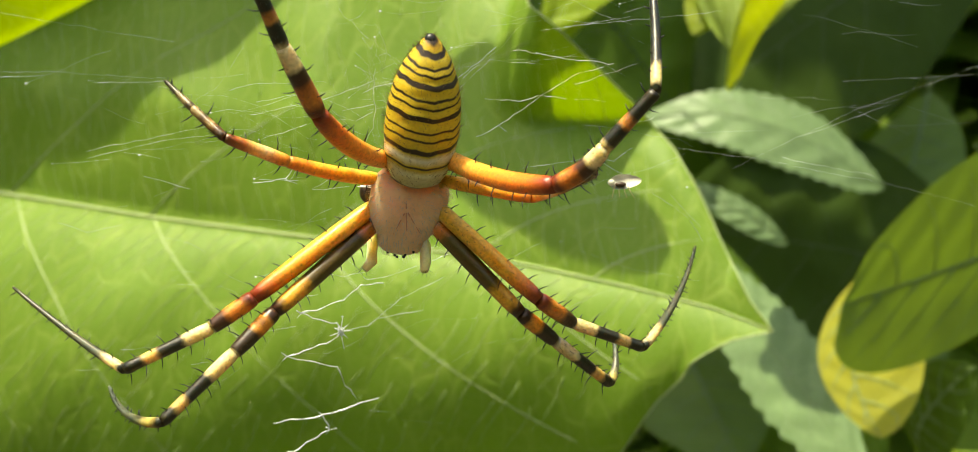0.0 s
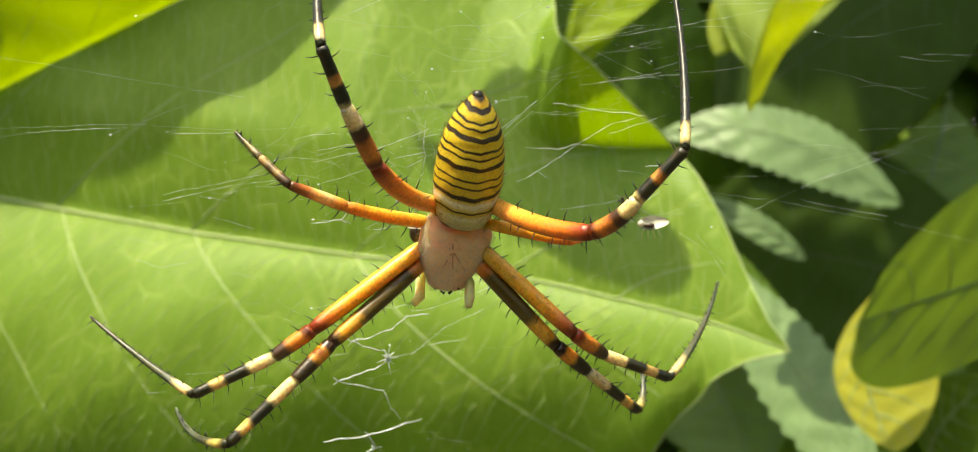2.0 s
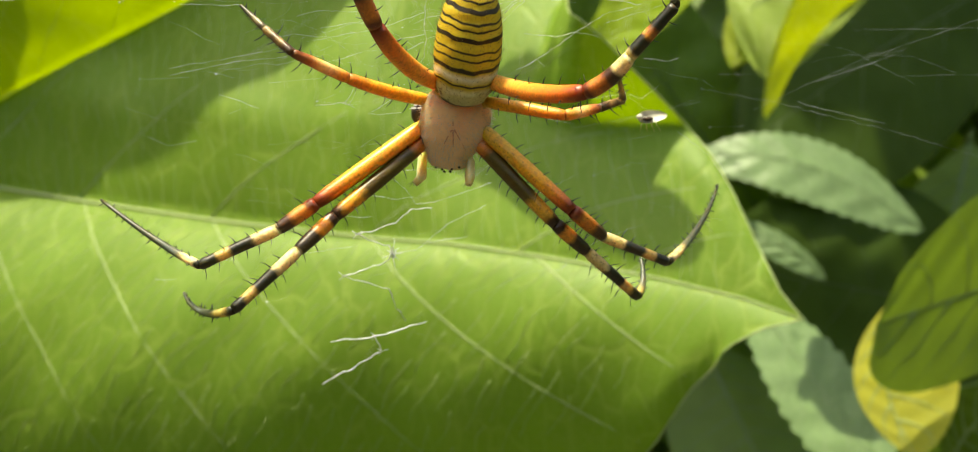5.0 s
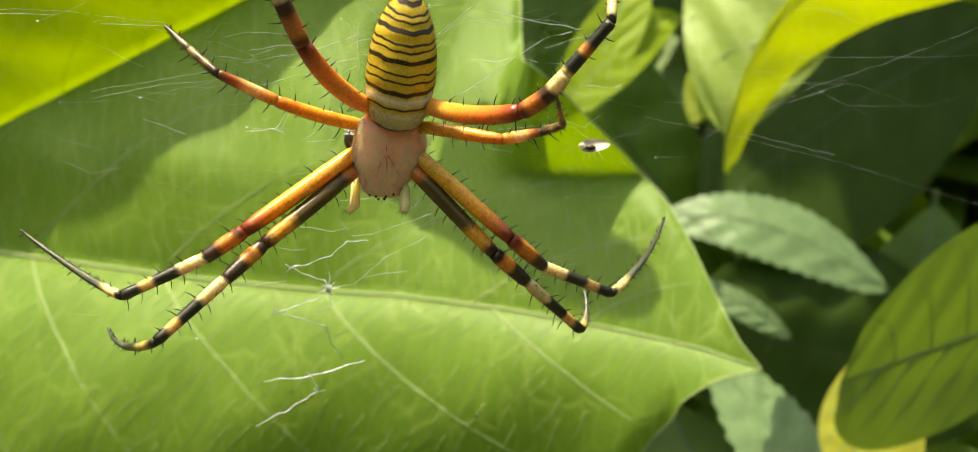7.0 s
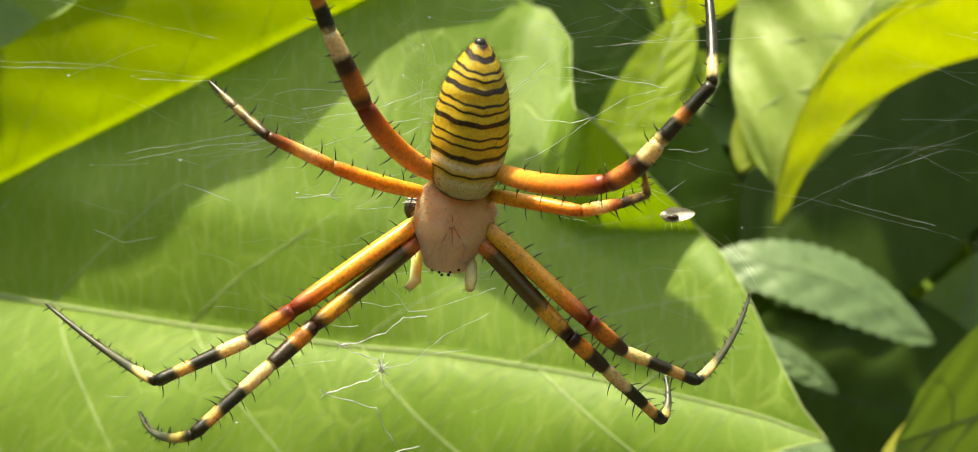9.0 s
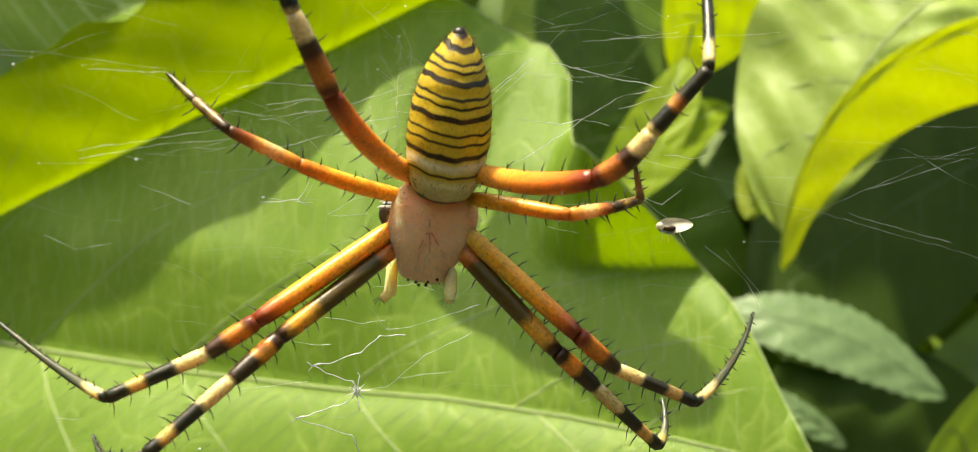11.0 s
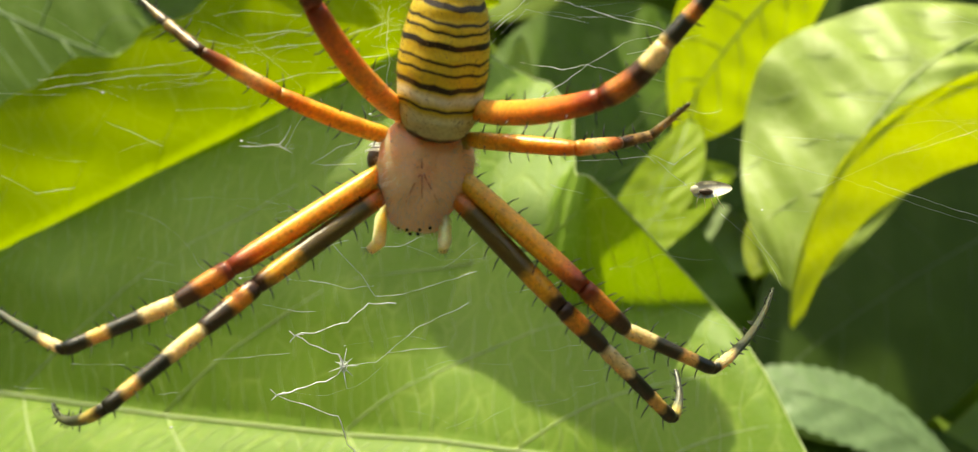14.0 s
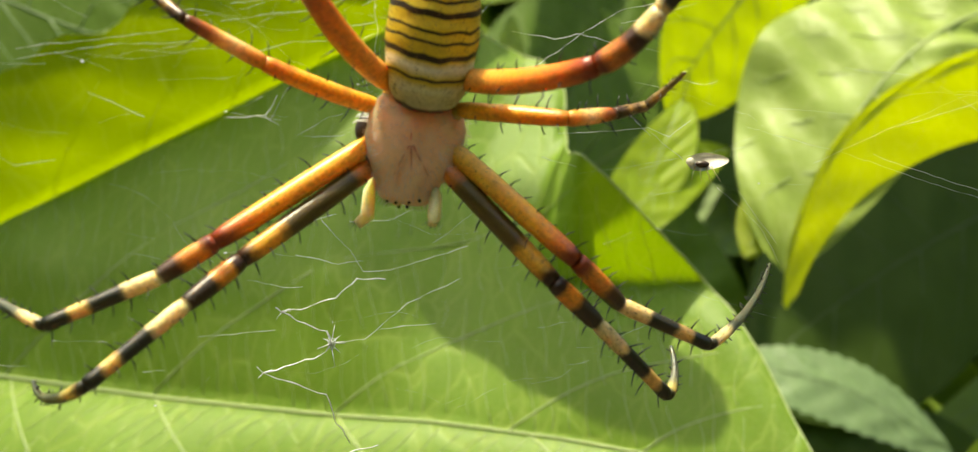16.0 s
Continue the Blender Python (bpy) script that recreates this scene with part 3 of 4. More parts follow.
# big background leaves; their dark skins and veins carry the deep shade
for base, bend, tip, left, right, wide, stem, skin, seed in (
        ((27, 55, 10), (19, 52.5, 7), (11.8, 51, 1.0), (-0.25, 0.3, 0.9), (0.25, -0.2, -0.9), 6.0, (30, 60, 4), SHADE_DARK, 16),
        ((26, 52, -7), (19, 51, -4.5), (10.2, 50, -3.6), (0.2, 0.25, 0.95), (-0.2, -0.2, -0.95), 5.0, (30, 58, -9), SHADE_DARK, 17),
        ((27, 62, 22), (17, 59, 17), (9.5, 58, 12), (-0.3, 0.3, 0.9), (0.3, -0.2, -0.9), 6.5, (30, 66, 18), SHADE_DARK, 23),
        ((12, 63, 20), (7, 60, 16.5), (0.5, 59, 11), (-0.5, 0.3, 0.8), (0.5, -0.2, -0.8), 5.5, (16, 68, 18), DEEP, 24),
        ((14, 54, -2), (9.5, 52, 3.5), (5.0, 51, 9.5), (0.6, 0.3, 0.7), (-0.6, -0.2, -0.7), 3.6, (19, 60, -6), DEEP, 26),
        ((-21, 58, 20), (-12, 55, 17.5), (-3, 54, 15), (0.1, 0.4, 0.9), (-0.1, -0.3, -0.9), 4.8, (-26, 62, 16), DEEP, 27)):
    leaf("large smooth leaf coloured dark for deep shade", base, bend, tip, left, right, wide, wide * 0.92, skin, SHADE_DARK_VEIN, stem, seed=seed, wave=0.3, group="large leaves deep in the shade")
rnd = random.Random(31)
for x, y, z in ((8, 60, 12), (3, 62, 16), (-6, 60, 17), (13, 62, 11), (21, 58, 14), (18, 64, 3), (24, 60, -2), (12, 63, -1), (8, 62, 5), (22, 62, -9), (14, 62, -12), (-14, 58, 15), (-21, 56, 12)):
    fall = Vector((rnd.uniform(-3.5, 3.5), -3.0, -4.0))
    leaf("large green leaf deep in the shade", Vector((x, y, z)) + fall * -1.0, Vector((x, y - 0.5, z)), Vector((x, y, z)) + fall * 1.0, (0.9, 0.3, 0.2), (-0.9, 0.3, -0.2),
         rnd.uniform(3.2, 4.4), rnd.uniform(3.2, 4.4), SHADE, DARK_VEIN, (x + rnd.uniform(-3, 3), y + 8, z - 5), seed=40 + int(x), group="large leaves deep in the shade", thick=0.1)
leaf("small grey-green toothed leaf with a pointed tip", (8.65, 37.5, -1.1), (10.4, 36.5, -1.85), (12.35, 36.7, -3.3), (0.4, 0.2, 0.8), (-0.5, -0.1, -0.8),
     0.5, 0.55, SILVERY, SILVER_VEIN, (2.5, 49.6, -1), seed=10, teeth=12, tooth=0.15)
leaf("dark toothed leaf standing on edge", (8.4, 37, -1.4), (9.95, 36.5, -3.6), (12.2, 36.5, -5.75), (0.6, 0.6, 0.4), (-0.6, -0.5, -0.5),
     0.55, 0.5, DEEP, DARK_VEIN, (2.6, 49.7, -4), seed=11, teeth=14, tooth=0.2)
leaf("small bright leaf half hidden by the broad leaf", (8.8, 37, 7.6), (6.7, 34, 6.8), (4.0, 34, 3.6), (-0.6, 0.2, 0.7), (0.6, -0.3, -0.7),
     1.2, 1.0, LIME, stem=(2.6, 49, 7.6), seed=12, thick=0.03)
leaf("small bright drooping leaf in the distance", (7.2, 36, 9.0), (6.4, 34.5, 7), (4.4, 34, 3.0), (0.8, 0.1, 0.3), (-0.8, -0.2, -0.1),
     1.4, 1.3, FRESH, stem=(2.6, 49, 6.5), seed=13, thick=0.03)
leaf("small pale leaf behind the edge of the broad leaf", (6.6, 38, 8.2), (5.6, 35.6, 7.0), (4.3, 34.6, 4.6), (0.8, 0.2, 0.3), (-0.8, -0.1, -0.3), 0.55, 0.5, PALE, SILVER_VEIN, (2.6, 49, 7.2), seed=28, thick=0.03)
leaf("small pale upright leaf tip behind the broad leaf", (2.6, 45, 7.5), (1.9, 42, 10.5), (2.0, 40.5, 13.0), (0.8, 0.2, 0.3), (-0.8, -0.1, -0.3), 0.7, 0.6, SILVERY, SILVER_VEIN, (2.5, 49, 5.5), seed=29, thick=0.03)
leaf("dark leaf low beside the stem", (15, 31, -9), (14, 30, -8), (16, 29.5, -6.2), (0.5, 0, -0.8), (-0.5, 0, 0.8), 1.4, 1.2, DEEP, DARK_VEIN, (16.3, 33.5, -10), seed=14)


def above(s, d, k=13.0):
    """The place k cm up the sunbeam that falls on the broad leaf at s, d."""
    return on_broad(s, d) - LIGHT * k


# unseen leaves added up the sunbeam, shaped to cast the broad leaf's shade
SHADERS = (
    # base, bend and tip on the broad leaf, half widths, the way the first half spreads, seed
    ((8.0, 2.75), (5.6, 2.35), (2.0, 1.05), 0.75, 0.9, SIDE, 15),
    ((6.4, 4.5), (6.5, 3.6), (6.5, 2.2), 1.25, 0.6, AX, 20),
    ((16.0, 0.9), (11.6, 2.3), (9.7, 6.8), 1.35, 0.8, SIDE, 21),
    ((21.5, 0.8), (19.0, 0.75), (15.2, 0.8), 0.6, 0.6, SIDE, 22),
    ((19.0, 3.9), (15.2, 6.2), (12.0, 8.9), 1.6, 1.1, SIDE, 25),
)
for base, bend, tip, wide_up, wide_down, way, seed in SHADERS:
    leaf("unseen leaf added overhead to shade the broad leaf", above(*base), above(*bend), above(*tip), way, -way, wide_up, wide_down, DEEP, DARK_VEIN,
         above(base[0], base[1], 110.0), seed=seed, ribs=5, ease=0.0, lobes=0.25, profile=lambda f: ovate(f, 0.8, 0.5))
# out-of-view stem, added only so the shading leaves hang from something
stalk([(-58, 34, GROUND), (-58, 30, 60), above(30, 14, 104), above(21.5, 1.0, 110), above(16.9, 0.6, 111), above(13, 3, 112), above(8.0, 2.75, 110), above(6.4, 4.5, 110)], 0.06, "unseen green stem added overhead to carry the shading leaves")

# another unseen leaf added high overhead, swaying on its stalk: it comes to shade the middle of the broad leaf
HINGE = above(16.8, 0.2, 111.0)
swaying = leaf("unseen leaf added high overhead, swaying in to cast shade", above(16.5, 0.6, 75.0), above(11.3, 3.2, 75.0), above(5.8, 5.8, 75.0), SIDE, -SIDE, 1.3, 1.7, DEEP, DARK_VEIN, HINGE, seed=19, ease=0.3, ribs=5, profile=lambda f: ovate(f, 0.6, 0.55))

# ---- the spider ----
spider = thing("spider", (0.05, 0.1, 0.35), "orb-weaving spider hanging head down, yellow abdomen banded black, orange banded legs", "spider")

DORSAL = Vector((0.25, -0.85, -0.46)).normalized()


def lathe(a, b, stations, across, thick, sides=28, rings=40, lump=None):
    """A body from a to b, flattened along DORSAL. stations: (how far along, half width)."""
    a, b = Vector(a), Vector(b)
    along = (b - a).normalized()
    up = (DORSAL - along * DORSAL.dot(along)).normalized()
    side = along.cross(up)
    verts, faces, uv = [], [], []
    for i in range(rings + 1):
        f = i / rings
        w = float(np.interp(f, [s for s, _ in stations], [v for _, v in stations]))
        for k in range(sides):
            q = 2 * math.pi * k / sides
            top = math.cos(q)
            p = a.lerp(b, f) + side * (across * w * math.sin(q)) + up * (thick * w * top)
            if lump:
                p += up * lump(f, math.sin(q), top)
            verts.append(p)
            uv.append((f + 0.02 * math.cos(2 * q) - 0.012 + 0.0035 * math.cos(9 * q), k / sides))
    for i in range(rings):
        for k in range(sides):
            c, d = i * sides + k, i * sides + (k + 1) % sides
            faces.append((c, d, d + sides, c + sides))
    faces.append(tuple(range(sides - 1, -1, -1)))
    faces.append(tuple(range(rings * sides, (rings + 1) * sides)))
    return verts, faces, uv


def furrows(f, s, top):
    """The furrows that run out from the middle of the carapace."""
    if top < 0:
        return 0.0
    pit = -0.05 * math.exp(-((f - 0.48) / 0.16) ** 2 - (s / 0.16) ** 2)
    rays = -0.016 * (0.5 + 0.5 * math.cos(9 * math.atan2(s, f - 0.48))) * min(1, 4 * math.hypot(s, f - 0.48)) * top
    neck = -0.02 * math.exp(-((abs(s) - 0.45 * (1 - f)) / 0.1) ** 2) * (f < 0.5)
    return pit + rays + neck


shape = lathe((-0.02, 0.17, -0.02), (0.13, 0.02, 0.76), [(0, .11), (.03, .175), (.1, .2), (.2, .235), (.34, .305), (.5, .345), (.7, .345), (.85, .30), (.95, .22), (1, .1)], 1.0, 0.58, 32, 44, furrows)
carapace = part("carapace", shape[:2], PINK, spider, "pale pinkish carapace with fine down")
rnd = random.Random(11)
hairs = []
cv = shape[0]
for _ in range(1600):
    i = rnd.randrange(len(cv) - 33)
    p = cv[i].lerp(cv[i + 33 if i + 33 < len(cv) else i], rnd.random())
    out = (p - Vector((0.05, 0.12, 0.36))).normalized()
    if out.dot(DORSAL) < -0.1:
        continue
    d = (out + Vector((rnd.uniform(-.5, .5), rnd.uniform(-.5, .5), -0.6 + rnd.uniform(-.5, .5)))).normalized()
    hairs.append(tube([p, p + d * rnd.uniform(0.025, 0.06)], [0.0019, 0.0005], 3))
tagged(part("down", joined(*hairs)[:2], DOWN, carapace, "fine pale hairs"), kind="stuff")
# brown strips laid along the grooves, their shade put into the colour
heart = Vector((0.045, -0.05, 0.36))
for a in (-0.5, 0.0, 0.5, 3.14):
    far = 0.24 if abs(a) < 1 else 0.1
    line = []
    for k in range(6):
        f = (0.12 + 0.88 * k / 5) * far
        q = heart + Vector((f * math.sin(a), 0, -f * math.cos(a)))
        w = min(cv, key=lambda v: (v.x - q.x) ** 2 + (v.z - q.z) ** 2 + (10 if v.y > 0.12 else 0))
        line.append(Vector((q.x, w.y - 0.001, q.z)))
    part("furrow", tube(line, [0.007 * (1 - 0.15 * k) for k in range(6)], 5)[:2], FURROW_SHADE, carapace, "thin brownish strip painting the shade of a furrow")
for x, y, z, r in ((-0.06, 0.06, -0.03, .012), (0.03, 0.05, -0.03, .012), (-0.04, 0.11, -0.05, .012), (0.015, 0.11, -0.05, .014), (-0.12, 0.11, -0.01, .012), (0.10, 0.09, -0.01, .012)):
    part("eye", ball((x, y, z), r), EYE, carapace)
part("chelicerae", joined(ball((-0.06, 0.27, 0.06), 0.07, squash=(.8, 1, 1.1)), ball((0.05, 0.27, 0.06), 0.07, squash=(.8, 1, 1.1)))[:2], AMBER, spider, "small amber jaws")
part("sternum", ball((0.05, 0.24, 0.35), 0.24, squash=(.9, .5, 1.1)), PREY, spider, "dark underside")

shape = lathe((0.13, -0.06, 0.58), (0.27, -0.50, 1.80), [(0, .12), (.03, .2), (.1, .255), (.22, .295), (.38, .318), (.55, .305), (.7, .265), (.82, .2), (.91, .125), (.97, .06), (1, .02)], 1.0, 0.88, 36, 60,
              lambda f, s, t: 0.004 * math.sin(f * 75) * max(0, t))
abdomen = part("abdomen", shape[:2], ABDOMEN, spider, "yellow abdomen with thin black cross bands", uv=shape[2])
fuzz = []
for _ in range(1300):
    i = rnd.randrange(36, len(shape[0]) - 40)
    p = Vector(shape[0][i]).lerp(Vector(shape[0][i + 37]), rnd.random())
    f = (p.z - 0.58) / 1.22
    out = (p - Vector((0.13, -0.06, 0.58)).lerp(Vector((0.27, -0.50, 1.80)), f)).normalized()
    d = (out + Vector((rnd.uniform(-.4, .4), rnd.uniform(-.4, .4), 0.7 + rnd.uniform(-.4, .4)))).normalized()
    fuzz.append(tube([p, p + d * rnd.uniform(0.025, 0.05)], [0.0016, 0.0005], 3))
tagged(part("hairs", joined(*fuzz)[:2], FUR, abdomen, "fine short dark hairs"), kind="stuff")
part("spinneret", ball((0.258, -0.50, 1.755), 0.05, squash=(1, .8, 1)), BLACK, spider, "black spinneret tip")
for sx in (-0.055, 0.075):
    part("spot", ball((0.14 + sx, -0.335, 0.735), 0.018, squash=(1.2, .5, .8)), BLACK, spider)
for path in (((-0.18, 0.2, 0.2), (-0.25, 0.25, 0.08), (-0.26, 0.2, -0.10), (-0.32, 0.17, -0.16)), ((0.16, 0.15, 0.14), (0.205, 0.18, 0.04), (0.20, 0.12, -0.1), (0.19, 0.06, -0.17))):
    palp = part("pedipalp", tube(path, [0.036, 0.046, 0.05, 0.034], 10)[:2], PALP, spider, "short pale amber feeler")
    tip = Vector(path[3])
    part("bristles", joined(*[tube([tip + Vector((0, 0, 0.03)), tip + Vector((0.075 * math.cos(a), 0.03 * math.sin(2 * a), -0.005 + 0.05 * math.sin(a)))], [0.0035, 0.001], 4) for a in (3.3, 3.8, 4.4, 5.0, 5.6, 6.1)])[:2], BLACK, palp)


def leg(joints, radii, material, bulge=0.1, sag=None, spines=5, seed=0):
    """One leg: coxa under the spider, then femur, tibia, metatarsus and tarsus under it. sag: the bend of each segment."""
    rnd = random.Random(seed)
    joints = [Vector(j) for j in joints]
    heart = Vector((0.05, 0.30, 0.40))
    root = joints[0]
    inner = root.lerp(heart, 0.55)
    coxa = part("leg", tube([inner, inner.lerp(root, .6), root], [radii[0] * 1.0, radii[0] * 1.05, radii[0] * .9], 9)[:2], AMBER, spider, origin=root)
    names = ("femur", "tibia", "metatarsus", "tarsus")
    made, spikes = [coxa], []
    for n, (a, b) in enumerate(zip(joints, joints[1:])):
        bend = Vector(sag[n]) if sag and sag[n] else Vector((0, 0, 0))
        r0, r1 = radii[n], radii[n + 1]
        line, rad = [], []
        steps = 16
        for i in range(steps + 1):
            f = i / steps
            line.append(bow(a, (a + b) / 2 + bend * 2, b, f))
            end = 0.86 + 0.14 * min(1, min(f, 1 - f) / 0.08)
            rad.append((r0 + (r1 - r0) * f) * end * (1 + (bulge * math.sin(math.pi * f) if n < 2 else 0) + (0.16 * math.exp(-((f - 0.95) / 0.06) ** 2) if n == 2 else 0)))
        body = tube(line, rad, 10, u=(n * 0.25, n * 0.25 + 0.25))
        first = len(spikes)
        count = int((b - a).length * spines)
        for i in range(count):
            f = 0.06 + 0.91 * (i + rnd.random()) / count
            p = bow(a, (a + b) / 2 + bend * 2, b, f)
            along = (b - a).normalized()
            q = (0.0, math.pi)[i % 2] + rnd.uniform(-0.7, 0.7)
            s1 = along.cross(Vector((0, 1, 0))).normalized()
            out = s1 * math.cos(q) + along.cross(s1) * math.sin(q)
            r, size = r0 + (r1 - r0) * f, rnd.uniform(0.05, 0.115) * (1 if n < 3 else 0.45)
            spikes.append(tube([p + out * r * 0.8, p + out * (r + size * .5) + along * size * 0.15, p + out * (r + size) + along * size * 0.4], [0.0062, 0.0046, 0.0016], 4))
        for i in range(70):
            f, q = rnd.uniform(0.03, 0.98), rnd.uniform(0, 6.28)
            p = bow(a, (a + b) / 2 + bend * 2, b, f)
            along = (b - a).normalized()
            s1 = along.cross(Vector((0, 1, 0))).normalized()
            out = s1 * math.cos(q) + along.cross(s1) * math.sin(q)
            r, size = (r0 + (r1 - r0) * f) * 0.9, rnd.uniform(0.018, 0.04)
            spikes.append(tube([p + out * r, p + out * (r + size) + along * size * 0.8], [0.0022, 0.0006], 3))
        count = len(body[1])
        if n == 3:  # the bristles of the tarsus move with it
            body = joined(body, *spikes[first:])
            del spikes[first:]
        made.append(part(names[n], body[:2], [material, BLACK], coxa, uv=body[2], origin=a, slots=[0] * count + [1] * (len(body[1]) - count)))
    tagged(part("bristles", joined(*spikes)[:2], BLACK, coxa, "thin black bristles", origin=root), kind="stuff")
    return made


# joints: hip, knee, tibia's end, metatarsus' end, tip
leg([(-0.24, 0.08, 0.38), (-1.22, -0.22, -0.34), (-1.57, -0.27, -0.58), (-2.27, -0.35, -0.90), (-3.35, 0.43, -0.30)], [.072, .07, .06, .047, .014], LEG_OUTER, sag=[None, None, None, (0.05, 0, -0.07)], spines=15, seed=1)
leg([(-0.22, 0.12, 0.24), (-1.05, -0.22, -0.46), (-1.37, -0.40, -0.77), (-1.93, -0.60, -1.29), (-2.60, 0.65, -1.22)], [.07, .068, .06, .048, .016], LEG_INNER, sag=[None, None, None, (-0.05, 0, -0.1)], spines=15, seed=2)
leg([(0.31, 0.12, 0.36), (1.16, 0.03, -0.42), (1.49, 0.40, -0.68), (2.14, 0.63, -0.94), (2.89, 2.15, -0.18)], [.072, .07, .06, .047, .014], LEG_OUTER, sag=[None, None, None, (0.05, 0, -0.05)], spines=15, seed=3)
leg([(0.26, 0.14, 0.24), (1.01, 0.12, -0.55), (1.32, 0.3, -0.82), (1.86, 0.8, -1.29), (1.93, 1.1, -0.92)], [.07, .068, .06, .048, .016], LEG_INNER, sag=[None, None, None, (0.04, 0, -0.03)], spines=15, seed=4)
leg([(-0.2, 0.0, 0.62), (-0.90, -0.5, 0.79), (-1.36, -0.80, 0.99), (-1.62, -0.66, 1.22), (-1.85, -0.53, 1.44)], [.062, .055, .043, .036, .016], LEG_THIRD, sag=[(0, 0, -0.02), None, None, None], spines=14, seed=5)
third = leg([(0.36, 0.0, 0.6), (1.08, -0.21, 0.46), (1.42, 0.06, 0.54), (1.67, 0.27, 0.63), (1.57, -0.2, 0.85)], [.058, .055, .046, .036, .014], LEG_THIRD, spines=14, seed=6)
leg([(-0.1, 0.0, 0.78), (-0.6, -1.25, 1.17), (-0.83, -1.55, 1.66), (-1.01, -1.76, 2.13), (-1.04, -0.7, 3.3)], [.078, .076, .062, .048, .018], LEG_HIND, sag=[(-0.02, -0.05, -0.07), None, None, (-.05, 0, 0)], spines=10, seed=7)
leg([(0.34, 0.0, 0.82), (1.19, -1.2, 0.61), (1.55, -1.4, 0.90), (1.92, -1.5, 1.31), (1.945, -0.6, 2.74)], [.078, .076, .062, .048, .018], LEG_HIND, sag=[(0, -0.05, -0.07), (0.02, 0, -.03), None, (.04, 0, 0)], spines=10, seed=8)

# ---- the web ----
WEB_A, WEB_B, WEB_C = 1.12, 0.37, -0.71


def on_web(x, z, off=0.0):
    return Vector((x, WEB_A + WEB_B * x + WEB_C * z + off, z))


web = thing("spider_web", (0, 1.1, 0), "fine white spider web with a zigzag band of silk", "spider web")


def silk(name, points, radius, sway=0.02, label="", off=0.0, curl=0.012):
    line = []
    for (x0, z0), (x1, z1) in zip(points, points[1:]):
        far = math.hypot(x1 - x0, z1 - z0)
        n = max(3, int(far / 0.05))
        for k in range(n):
            f = k / n
            p = on_web(x0 + (x1 - x0) * f, z0 + (z1 - z0) * f - sway * far * f * (1 - f), off)
            line.append(p + Vector((noise.noise(p * 9), 0, noise.noise(p * 9 + Vector((5, 0, 0))))) * curl)
    line.append(on_web(*points[-1], off))
    part(name, tube(line, [radius * max(0.25, 1 + 0.9 * noise.noise(p * 9) + 0.8 * noise.noise(p * 31)) for p in line], 5)[:2], SILK, web, label)


ZIGZAG = [(-0.19, -0.41), (-0.4, -0.41), (-0.56, -0.56), (-0.95, -0.68), (-0.63, -0.81), (-0.61, -0.9), (-0.64, -0.96), (-1.11, -1.11), (-0.66, -1.27), (-0.61, -1.42), (-0.49, -1.63)]
silk("zigzag_band", ZIGZAG, 0.0042, 0.0, "white zigzag of silk", curl=0.03)
for x, z in (ZIGZAG[3], ZIGZAG[7], (-0.82, -1.8), (-0.76, -1.98)):
    for a in (0.4, 2.2, 4.1):
        silk("zigzag_band", [(x, z), (x + 0.07 * math.cos(a), z + 0.05 * math.sin(a))], 0.004, 0.0)
silk("zigzag_band", [(-1.28, -1.83), (-0.82, -1.8), (-0.27, -1.65)], 0.006, 0.0, curl=0.03)
silk("zigzag_band", [(-0.82, -1.8), (-0.76, -1.98), (-1.41, -2.33)], 0.006, 0.0, curl=0.03)
knot = []
middle = on_web(-0.6, -0.88)
ring = [middle + Vector(((0.03 + 0.012 * math.sin(2.3 * k)) * math.cos(k * 0.7), 0.01 * math.sin(k), (0.045 + 0.012 * math.cos(1.7 * k)) * math.sin(k * 0.7))) for k in range(9)]
knot.append(tube(ring + ring[:1], [0.004] * 10, 5))
for k, far in enumerate((0.9, 0.5, 1.2, 0.6, 0.4, 1.1, 0.5, 1.4, 0.7)):
    a = 0.7 * k
    knot.append(tube([ring[k], ring[k] + Vector((0.09 * far * math.cos(a), 0.01, 0.09 * far * math.sin(a)))], [0.005, 0.0015], 5))
    knot.append(tube([ring[k], ring[(k + 4) % 9]], [0.003, 0.003], 4))
part("knot", joined(*knot)[:2], SILK, web, "tuft of white silk")
for line in ([(2.38, 2.63), (4.07, 2.75), (5.93, 2.96), (9.5, 3.3)], [(2.45, 2.6), (5.95, 2.89), (9.5, 3.2)], [(4.22, 1.44), (6.31, 1.54), (9.5, 1.7)], [(3.2, 0.6), (3.77, 0.87), (4.5, 1.19), (5.34, 1.46), (9.5, 3.1)],
             [(2.6, 0.82), (3.49, 0.69), (4.9, 0.42), (9.0, -0.5)], [(-8.5, 1.35), (-3.32, 1.49), (-2.67, 1.51), (-1.84, 1.46)], [(-8.5, 3.1), (-3.94, 2.1), (-3.4, 2.02), (-1.74, 1.74)]):
    silk("frame_thread", line, 0.0005)
